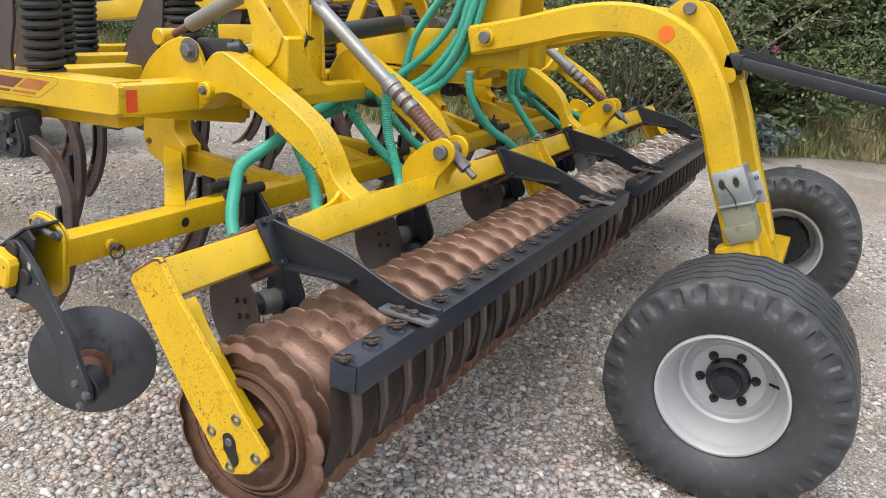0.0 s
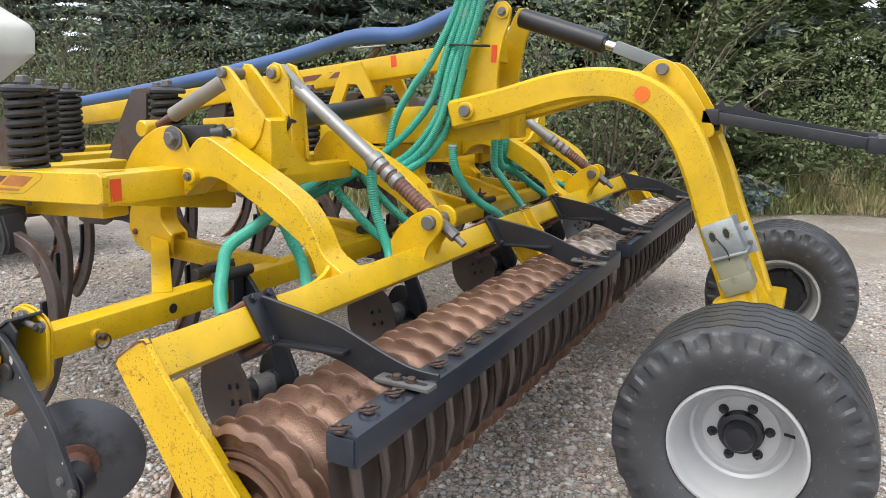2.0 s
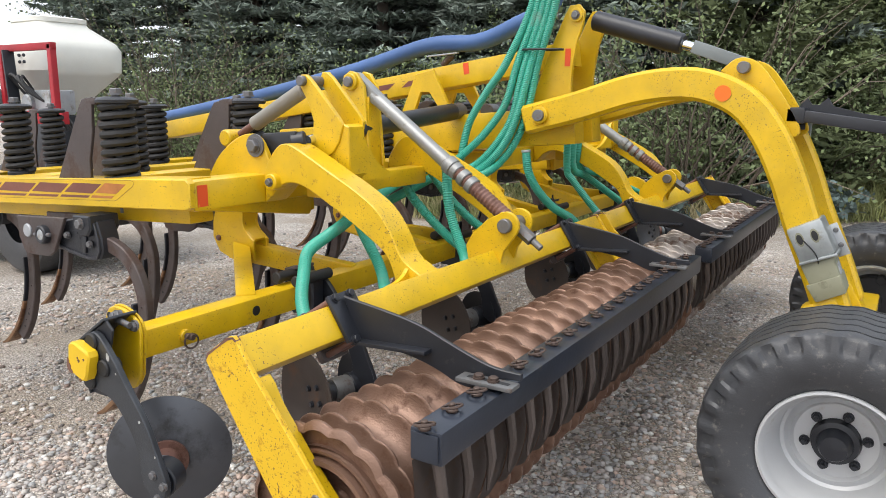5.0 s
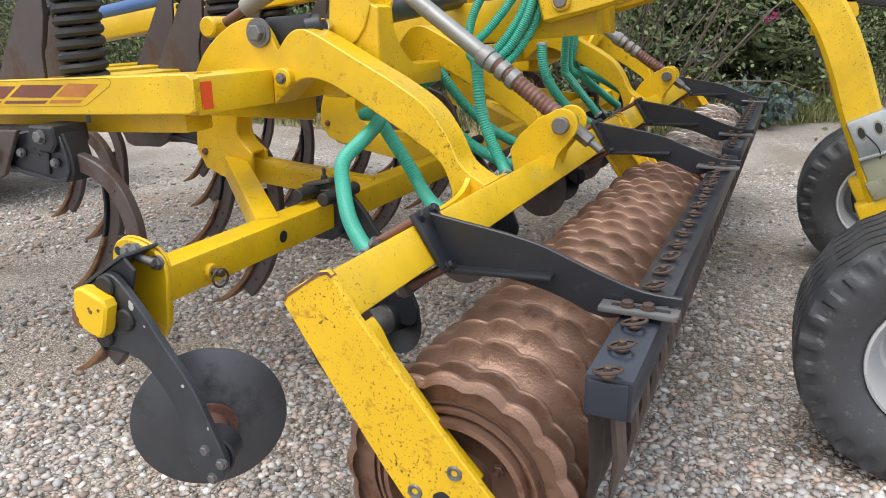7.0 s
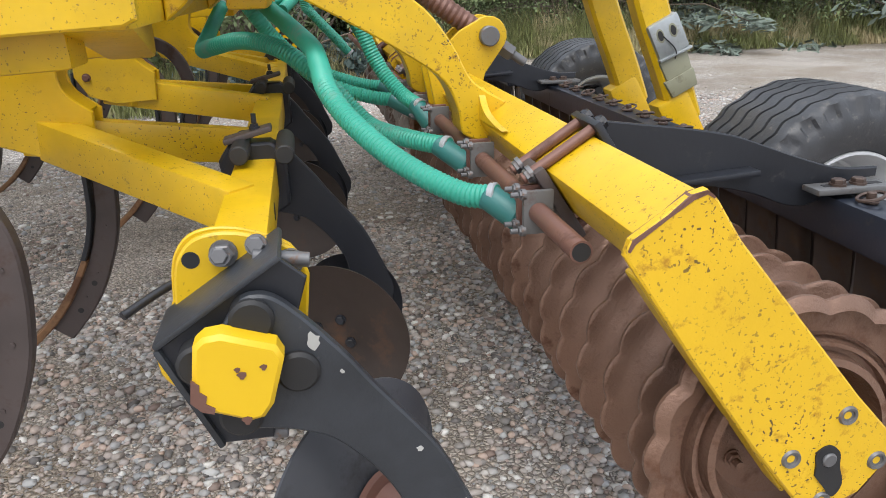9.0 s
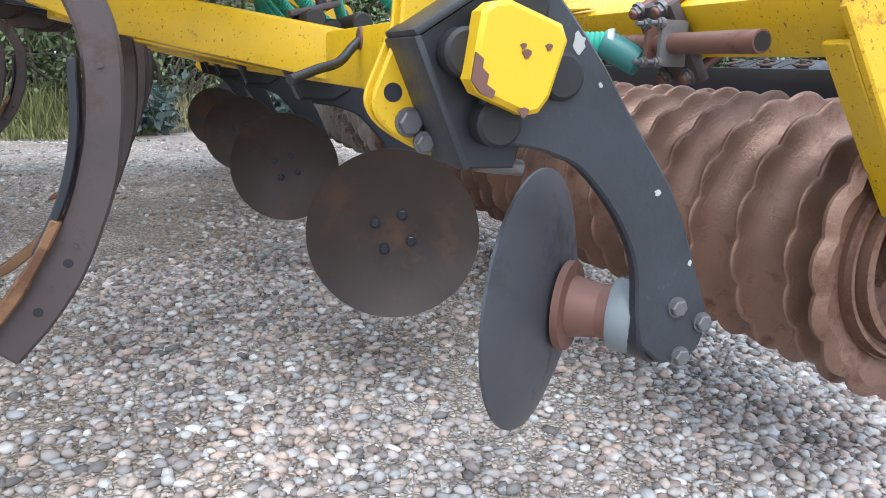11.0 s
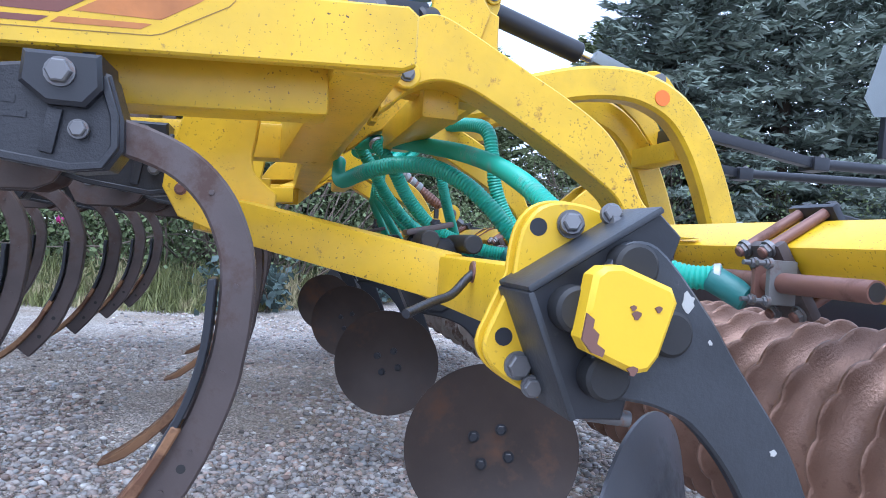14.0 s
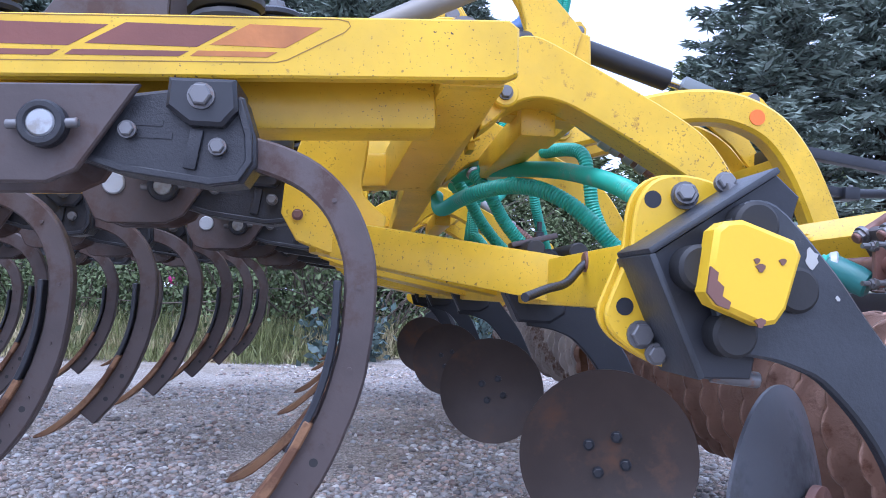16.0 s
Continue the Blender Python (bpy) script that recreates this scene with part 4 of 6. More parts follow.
# -- main frame --
for MIRROR in (False, True):
    sb = group("side_beam", cult)
    part("beam_plate", b_plate([(-4.7, 0.926), (-2.115, 1.058), (-2.094, 1.068), (-2.094, 1.148), (-2.112, 1.162), (-4.7, 1.028)], 1.500, 1.530, 0.004), M_YEL, sb, "long yellow side plate")
    part("beam_flange", b_bar((-4.7, 1.59, 1.021), (-2.16, 1.59, 1.153), 0.12, 0.010, 0.002), M_YEL, sb)
    part("lower_beam", b_bar((-4.2, 1.655, 0.946), (-2.225, 1.655, 1.045), 0.11, 0.112, 0.012), M_YEL, sb)
    part("beam_keel", b_bar((-2.163, 1.532, 1.100), (-2.250, 2.19, 1.010), 0.112, 0.092, 0.014, h1=0.110), M_YEL, sb)
    part("inner_beam", b_bar((-4.2, 2.20, 0.90), (-2.225, 2.20, 1.010), 0.09, 0.085, 0.010), M_YEL, sb)
    # stickers on the plate
    part("sticker", b_box(-2.1102, -2.1090, 1.545, 1.588, 1.065, 1.138, 0.0), M_STICK, sb, "orange warning sticker")
    def on_plate(x, dz):
        return x, 1.110 + 0.051 * (x + 2.1) + dz

    for x0, x1, wide in ((-2.605, -2.424, M_DECAL2), (-2.80, -2.565, M_DECAL), (-3.02, -2.765, M_DECAL), (-3.27, -2.985, M_DECAL), (-3.55, -3.235, M_DECAL)):
        part("decal", b_plate([on_plate(x0, 0.002), on_plate(x1 - 0.060, -0.002), on_plate(x1, 0.033), on_plate(x0 + 0.062, 0.037)], 1.4993, 1.5003, 0), wide, sb, "faded brown decal")
        part("decal", b_plate([on_plate(x0 - 0.030, -0.017), on_plate(x1 - 0.088, -0.018), on_plate(x1 - 0.072, -0.009), on_plate(x0 - 0.018, -0.008)], 1.4993, 1.5003, 0), wide, sb)
    rim = [on_plate(-4.2, 0.048), on_plate(-2.40, 0.048), on_plate(-2.383, 0.044), on_plate(-2.379, 0.036), on_plate(-2.388, 0.026), on_plate(-2.480, -0.022), on_plate(-2.496, -0.026), on_plate(-4.2, -0.027)]
    part("decal_edge", b_strip(rim, 0.0016, 1.4993, 1.5003, 0), M_DECALEDGE, sb, "fine dark edge of the clear film")
MIRROR = False
part("cross_beam", b_box(-2.226, -2.110, 1.531, 2 * MID - 1.531, 1.050, 1.153, 0.012), M_YEL, cult)
for x, z in ((-2.84, 1.045), (-3.45, 1.015), (-4.15, 0.98)):
    part("cross_beam", b_box(x - 0.06, x + 0.06, 1.62, 2 * MID - 1.62, z - 0.06, z + 0.07, 0.010), M_YEL, cult)
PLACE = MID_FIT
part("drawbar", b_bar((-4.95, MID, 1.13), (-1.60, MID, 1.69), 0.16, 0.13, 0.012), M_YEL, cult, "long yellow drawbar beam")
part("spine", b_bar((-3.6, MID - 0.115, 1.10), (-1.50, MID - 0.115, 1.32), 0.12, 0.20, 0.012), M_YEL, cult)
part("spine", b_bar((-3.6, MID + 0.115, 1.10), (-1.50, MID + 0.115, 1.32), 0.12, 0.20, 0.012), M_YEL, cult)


def tower_frame():
    tf = group("mast", cult)
    for s in (-1, 1):
        y = MID + s * 0.14
        out = flat_curve([(-1.80, 1.30), (-1.76, 1.45), (-1.68, 1.68), (-1.60, 1.88)], 4) + [(-1.575, 1.925), (-1.525, 1.93), (-1.495, 1.895), (-1.50, 1.83)] + flat_curve([(-1.525, 1.75), (-1.545, 1.60), (-1.54, 1.48), (-1.50, 1.30)], 4)
        part("mast_plate", b_plate(out, y - 0.012, y + 0.012, 0.003), M_YEL, tf)
        part("boss", b_rod((-1.535, y + s * 0.01, 1.876), (-1.535, y + s * 0.026, 1.876), 0.036, 24, 0.003), M_YEL, tf)
        bolt(tf, (-1.535, y + s * 0.027, 1.876), (0, s, 0), 0.018, M_BOLT)
    part("sticker", b_box(-1.585, -1.555, MID - 0.155, MID - 0.1525, 1.62, 1.71, 0), M_STICK, tf, "orange warning sticker")
    part("mast_back", b_box(-1.80, -1.60, MID - 0.13, MID + 0.13, 1.30, 1.45, 0.006), M_YEL, tf)
    # the bracket under the drawbar
    out = [(-2.62, 1.28), (-2.50, 1.57), (-2.38, 1.60), (-2.24, 1.35), (-2.30, 1.34), (-2.40, 1.47), (-2.46, 1.47), (-2.53, 1.28)]
    part("drawbar_bracket", b_plate(out, MID - 0.19, MID - 0.165, 0.003), M_YEL, tf)
    part("drawbar_bracket", b_plate(out, MID + 0.165, MID + 0.19, 0.003), M_YEL, tf)


tower_frame()

# -- wheel arms: two goosenecks, with the ram above --
for s in (-1, 1):
    y = MID + s * 0.25
    c = flat_curve([(-1.74, 1.335), (-1.45, 1.415), (-1.18, 1.502), (-0.98, 1.535), (-0.82, 1.525), (-0.66, 1.455), (-0.54, 1.32), (-0.445, 1.14), (-0.36, 0.93), (-0.255, 0.70), (-0.165, 0.48)], 5)
    part("wheel_arm", b_strip(c, [0.15] * len(c), y - 0.05, y + 0.05, 0.016), M_YEL, cult, "yellow gooseneck wheel arm")
    part("pivot_boss", b_rod((-1.634, y + s * 0.05, 1.366), (-1.634, y + s * 0.068, 1.366), 0.045, 24, 0.004), M_YEL, cult)
    part("pivot_pin", b_rod((-1.634, y + s * 0.06, 1.366), (-1.634, y + s * 0.085, 1.366), 0.030, 20, 0.003), M_BOLT, cult)
    part("reflector", b_rod((-0.745, y + s * 0.05, 1.495), (-0.745, y + s * 0.054, 1.495), 0.036, 28), M_ORANGE, cult, "round orange reflector")
    part("axle_shoe", b_bar((-0.26, y, 0.60), (-0.12, y, 0.36), 0.11, 0.16, 0.02), M_YEL, cult)
    cl = flat_curve([(-0.80, 1.60), (-0.74, 1.655), (-0.67, 1.655), (-0.60, 1.60), (-0.47, 1.42), (-0.43, 1.33), (-0.47, 1.30)], 3) + [(-0.62, 1.47)]
    part("clevis_plate", b_plate(cl, y - s * 0.11 - 0.01, y - s * 0.11 + 0.01, 0.003), M_YEL, cult)
part("axle_beam", b_box(-0.16, -0.04, MID - 0.75, MID + 0.75, 0.30, 0.42, 0.012), M_YEL, cult)
part("arm_cross", b_box(-0.60, -0.50, MID - 0.2, MID + 0.2, 1.24, 1.34, 0.01), M_YEL, cult)

ram = group("lift_ram", cult)
part("barrel", b_rod((-1.50, MID, 1.865), (-1.03, MID, 1.735), 0.052, 28, 0.008), M_BLK, ram, "black hydraulic barrel")
part("rod", b_rod((-1.04, MID, 1.737), (-0.90, MID, 1.70), 0.024, 20), M_CHROME, ram)
part("lock_sleeve", b_bar((-0.97, MID, 1.722), (-0.70, MID, 1.630), 0.10, 0.062, 0.006), M_GREY, ram)
part("clevis_pin", b_rod((-0.695, MID - 0.19, 1.615), (-0.695, MID + 0.19, 1.615), 0.028, 20, 0.003), M_BOLT, ram)

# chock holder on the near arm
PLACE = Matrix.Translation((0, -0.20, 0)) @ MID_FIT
ch = group("chock_holder", cult)
CD, CN = Vector((0.415, 0, -0.91)), Vector((0.91, 0, 0.415))


def chock_at(a, b, y):
    return Vector((-0.353, y, 0.943)) + CD * a + CN * b


part("lid", b_bar(chock_at(0, 0, 3.375), chock_at(0.165, 0.01, 3.375), 0.150, 0.150, 0.014, up=CN), M_LID, ch, "galvanised slotted lid")
part("lid_lip", b_bar(chock_at(0.160, 0.01, 3.372), chock_at(0.172, 0.01, 3.372), 0.158, 0.158, 0.004, up=CN), M_LID, ch)
part("box", b_bar(chock_at(0.17, 0.0, 3.378), chock_at(0.345, 0.005, 3.378), 0.142, 0.140, 0.012, up=CN, h1=0.118), M_CHOCK, ch, "weathered olive-grey chock")
for b in (-0.032, 0.030):
    oval = [chock_at(0.062 + 0.032 * math.cos(a), b + 0.017 * math.sin(a), 0) for a in [k * math.pi / 10 for k in range(20)]]
    part("slot", b_plate([(p.x, p.z) for p in oval], 3.2972, 3.3005, 0), M_CHOCK, ch, "rounded slot with a dull rim")
    part("slot_hole", b_plate([(q.x, q.z) for q in [p + (chock_at(0.062, b, 0) - p) * 0.28 for p in oval]], 3.2962, 3.2990, 0), M_RUB, ch, "dark slot")
part("bail", b_tube(curve([chock_at(0.07, -0.02, 3.297), chock_at(0.125, 0.005, 3.290), chock_at(0.16, 0.01, 3.293), chock_at(0.20, 0.0, 3.318)], 6), 0.0028, 6), M_RUB, ch)
part("clasp", b_bar(chock_at(0.20, 0.01, 3.322), chock_at(0.235, 0.01, 3.322), 0.008, 0.036, 0.003, up=CN), M_RUB, ch)
part("chock_step", b_bar(chock_at(0.262, -0.002, 3.377), chock_at(0.345, 0.004, 3.377), 0.150, 0.148, 0.008, up=CN, h1=0.128), M_CHOCK, ch)
part("strap", b_bar(chock_at(0.21, 0.068, 3.37), chock_at(0.33, 0.064, 3.37), 0.06, 0.008, 0.002, up=CN), M_ZINC, ch)
for a in (0.08, 0.15):
    bolt(ch, chock_at(a, 0.095, 3.44), (0, -1, 0), 0.009, M_BOLT)
part("holder_plate", b_bar(chock_at(0.05, 0.085, 3.442), chock_at(0.20, 0.095, 3.442), 0.006, 0.05, 0.002, up=CN), M_ZINC, ch)

PLACE = None

# -- wheels --


def wheel(cx, y, cz):
    """y: the rim's outer lip; the wheel reaches from there away from the viewer."""
    wh = group("wheel", cult)
    R, W = 0.455, 0.42
    prof = [(0.015, 0.235), (-0.012, 0.262), (-0.034, 0.315), (-0.038, 0.365), (-0.034, 0.383), (-0.030, 0.398), (-0.020, 0.425), (-0.008, 0.440), (0.008, 0.447)]
    crown = lambda a: R - 0.16 * (a - W / 2) ** 2
    for g in range(6):
        a = 0.036 + g * (W - 0.072) / 5.0
        prof += [(a - 0.0075, crown(a)), (a - 0.0055, crown(a) - 0.026), (a + 0.0055, crown(a) - 0.026), (a + 0.0075, crown(a))]
    prof += [(W - 0.008, 0.447), (W + 0.008, 0.440), (W + 0.020, 0.425), (W + 0.030, 0.398), (W + 0.034, 0.383), (W + 0.038, 0.365), (W + 0.034, 0.315), (W + 0.012, 0.262), (W - 0.015, 0.235)]
    last = len(prof) - 1

    def wave(t, i):
        k = min(i, last - i)
        if k >= 7:
            return 0.0085 * math.asin(math.sin(26 * t)) / 1.2, 0
        if k in (4, 5, 6):
            q = smooth((math.sin(30 * t) + 0.3) * 5.0)
            da = (0.005, 0.014, 0.007)[k - 4] * q
            return (da if i < last / 2 else -da), 0.0
        return 0, 0
    part("tyre", b_lathe(prof, (cx, y, cz), (0, 1, 0), 260, wave), M_TYRE, wh, "worn black tyre with wavy ribs")
    rim = [(0.005, 0.243), (-0.004, 0.241), (-0.006, 0.232), (0.004, 0.226), (0.03, 0.218), (0.05, 0.214), (0.075, 0.196), (0.16, 0.186), (0.17, 0.184), (0.178, 0.172), (0.165, 0.150), (0.178, 0.138), (0.180, 0.085), (0.183, 0.083)]
    part("rim", b_lathe(rim, (cx, y, cz), (0, 1, 0), 72), M_RIM, wh, "silver painted steel rim")
    part("rim_back", b_lathe([(W - 0.01, 0.243), (W, 0.238), (W - 0.004, 0.226), (W - 0.03, 0.218), (W - 0.05, 0.212), (W - 0.07, 0.198), (W - 0.20, 0.192), (W - 0.225, 0.178), (W - 0.215, 0.150), (W - 0.235, 0.13), (W - 0.235, 0.0)], (cx, y, cz), (0, 1, 0), 64), M_RIM, wh)
    part("brake_drum", b_lathe([(W - 0.24, 0.150), (W - 0.13, 0.150), (W - 0.12, 0.140), (W - 0.12, 0.06), (W + 0.05, 0.055), (W + 0.05, 0.0)], (cx, y, cz), (0, 1, 0), 40), M_RUB, wh, "dark brake drum")
    for k in range(5):
        t = k * 1.2566
        part("drum_lug", b_rod((cx + 0.135 * math.cos(t), y + W - 0.20, cz + 0.135 * math.sin(t)), (cx + 0.135 * math.cos(t), y + W - 0.115, cz + 0.135 * math.sin(t)), 0.028, 12, 0.004), M_BLK, wh)
    part("hub", b_lathe([(0.19, 0.084), (0.15, 0.078), (0.145, 0.060), (0.11, 0.052), (0.095, 0.044), (0.09, 0.0)], (cx, y, cz), (0, 1, 0), 40), M_BLK, wh, "greasy black hub cap")
    for k in range(6):
        t = k * math.pi / 3 + 0.2
        bolt(wh, (cx + 0.1025 * math.cos(t), y + 0.177, cz + 0.1025 * math.sin(t)), (0, -1, 0), 0.014, M_BLK, 0.012, "wheel_nut")
    part("valve", b_rod((cx + 0.15, y + 0.165, cz + 0.03), (cx + 0.185, y + 0.13, cz + 0.04), 0.006, 8), M_RUB, wh)


for MIRROR in (False, True):
    PLACE = Matrix.Translation((-0.222, 2.215 if not MIRROR else 2 * MID - 2.215, 0.388)) @ Matrix.Scale(0.862, 4)
    wheel(0, 0 if not MIRROR else 2 * MID, 0)
MIRROR, PLACE = False, None

# -- tines --
TINE = {}


def tine(x, y, dz=0.0):
    """A C-shaped shank on a black casting under the frame, with a coil spring over it. Built once at x = 0, then copied."""
    if "t" not in TINE:
        t = group("tine", cult)
        c = flat_curve([(-0.27, -0.085), (-0.19, -0.091), (-0.105, -0.118), (-0.050, -0.163), (-0.018, -0.222), (-0.004, -0.285), (-0.008, -0.385), (-0.027, -0.475), (-0.060, -0.555), (-0.105, -0.630), (-0.165, -0.705)], 4)
        part("shank", b_strip(c, [0.052] * 26 + [0.055] * 5 + [0.058, 0.060, 0.062, 0.064, 0.064, 0.064, 0.064, 0.062, 0.060, 0.058], -0.016, 0.016, 0.004), M_TINE, t, "brown curved steel shank")
        c = flat_curve([(-0.075, -0.51), (-0.115, -0.585), (-0.175, -0.665), (-0.255, -0.735), (-0.31, -0.762)], 4)
        part("point", b_strip(c, [0.016] * 5 + [0.02] * 8 + [0.018, 0.014, 0.010, 0.006], -0.032, 0.032, 0.003), M_POINT, t, "worn rusty point")
        c = flat_curve([(-0.040, -0.29), (-0.044, -0.39), (-0.066, -0.48), (-0.105, -0.56)], 4)
        part("shin", b_strip(c, 0.012, -0.03, 0.03, 0.002), M_BLK, t, "dark wear strip")
        bolt(t, (-0.235, -0.018, -0.09), (0, -1, 0), 0.014)
        for bx, bz in ((-0.050, -0.163), (-0.006, -0.30), (-0.016, -0.43), (-0.055, -0.55), (-0.092, -0.61)):
            bolt(t, (bx, -0.016, bz), (0, -1, 0), 0.0034, M_TINE)
        for bx, bz in ((-0.066, -0.575), (-0.110, -0.645)):
            part("shank_hole", b_rod((bx, -0.0166, bz), (bx, -0.0155, bz), 0.007, 12), M_RUB, t)
        out = [(-0.66, -0.02), (-0.66, -0.10), (-0.63, -0.155), (-0.60, -0.165), (-0.47, -0.160), (-0.43, -0.140), (-0.405, -0.10), (-0.345, -0.005)]
        part("clamp_plate", b_plate(out, -0.065, -0.050, 0.003), M_TINE, t, "maroon clamp plate")
        part("clamp_plate", b_plate(out, 0.050, 0.065, 0.003), M_TINE, t)
        out = [(-0.46, -0.03), (-0.32, -0.005), (-0.25, 0.005), (-0.195, -0.01), (-0.175, -0.07), (-0.172, -0.115), (-0.190, -0.145), (-0.235, -0.152), (-0.38, -0.135), (-0.47, -0.11)]
        part("casting", b_plate(out, -0.038, 0.038, 0.006), M_CAST, t, "black cast arm")
        part("casting_rim", b_strip([(0.92 * (x + 0.30) - 0.30, 0.92 * (z + 0.075) - 0.075) for x, z in out[3:] + out[:1]], 0.012, -0.047, -0.036, 0.002), M_CAST, t)
        part("casting_rib", b_bar((-0.262, -0.040, -0.065), (-0.272, -0.040, -0.128), 0.012, 0.020, 0.003, up=(1, 0, 0)), M_CAST, t)
        for x0, x1, z0 in ((-0.360, -0.315, -0.058), (-0.352, -0.300, -0.077)):
            part("cast_mark", b_box(x0, x1, -0.0395, -0.0375, z0 - 0.005, z0 + 0.005, 0), M_CAST, t)
        part("hinge_ear", b_plate([(-0.305, 0.010), (-0.205, 0.012), (-0.200, -0.035), (-0.222, -0.062), (-0.272, -0.062), (-0.308, -0.035)], -0.06, 0.06, 0.006), M_BLK, t)
        for bx, bz in ((-0.255, -0.018), (-0.230, -0.092), (-0.365, -0.072)):
            bolt(t, (bx, -0.061 if bz > -0.03 else -0.047, bz), (0, -1, 0), 0.018 if bz > -0.03 else 0.012)
        part("pivot", b_rod((-0.59, -0.072, -0.072), (-0.59, 0.072, -0.072), 0.026, 24, 0.003), M_ZINC, t)
        part("pivot", b_rod((-0.475, -0.088, -0.076), (-0.475, 0.088, -0.076), 0.021, 20, 0.003), M_ZINC, t)
        part("pivot_ring", b_lathe([(0.0, 0.021), (0.024, 0.021), (0.027, 0.024), (0.027, 0.031), (0.022, 0.035), (0.0, 0.035)], (-0.475, -0.062, -0.076), (0, -1, 0), 24), M_CAST, t)
        part("cross_pin", b_rod((-0.526, -0.078, -0.080), (-0.424, -0.078, -0.072), 0.0075, 12, 0.002), M_BOLT, t)
        turns = 9
        SX, SY = -0.262, 0.125
        line = [Vector((SX + 0.054 * math.cos(a), SY + 0.054 * math.sin(a), 0.10 + 0.30 * a / (2 * math.pi * turns))) for a in [k * 2 * math.pi / 16 for k in range(16 * turns + 1)]]
        part("spring", b_tube(line, 0.0150, 8), M_RUB, t, "black coil spring")
        part("spring_seat", b_rod((SX, SY, 0.06), (SX, SY, 0.10), 0.06, 24, 0.005), M_BLK, t)
        part("spring_cap", b_lathe([(0.0, 0.0), (0.0, 0.070), (0.004, 0.076), (0.014, 0.077), (0.022, 0.066), (0.026, 0.040), (0.026, 0.0)], (SX, SY, 0.402), (0, 0, 1), 28), M_CAST, t)
        part("cap_bridge", b_box(SX - 0.085, SX - 0.02, SY - 0.075, SY + 0.075, 0.398, 0.424, 0.008), M_TINE, t)
        part("spring_rod", b_rod((SX, SY, 0.0), (SX, SY, 0.455), 0.016, 12), M_BOLT, t)
        bolt(t, (SX, SY, 0.438), (0, 0, 1), 0.024)
        out = [(-0.600, 0.04), (-0.385, 0.385), (-0.36, 0.418), (-0.300, 0.425), (-0.310, 0.30), (-0.340, 0.20), (-0.345, 0.04)]
        part("side_plate", b_plate(out, SY - 0.075, SY - 0.062, 0.002), M_TINE, t)
        part("side_plate", b_plate(out, SY + 0.062, SY + 0.075, 0.002), M_TINE, t)
        TINE["t"] = t
        t.matrix_world = pose(x, y, 1.0 + dz)
        return t
    return copy_thing(TINE["t"], pose(x, y, 1.0 + dz))


for y in (1.487, 2.13, 3.12, 3.72, 4.71, 5.353):
    tine(-2.342, y)
for y in (2.02, 2.68, 3.31, 3.95, 4.58, 5.2):
    tine(-3.01, y, -0.01)
for y in (1.80, 2.60, 3.36, 4.17, 4.98):
    tine(-3.61, y, -0.03)
for y in (2.37, 2.92, 4.00, 4.63):
    tine(-4.27, y, -0.06)

# -- hoses --


def hose(pts, r=0.0195, mat=None, step=0.0046, rib=0.0024, ends=True, name="seed_hose"):
    h = group(name, cult)
    line = even(curve(pts, 12), step)
    part("tube", b_tube(line, r, 14, rib), mat or M_HOSE, h)
    if ends:
        for a, b in ((0, 3), (-1, -4)):
            part("clip", b_rod(line[a], line[b], r + 0.004, 16, 0.002), M_ZINC, h)
    return h


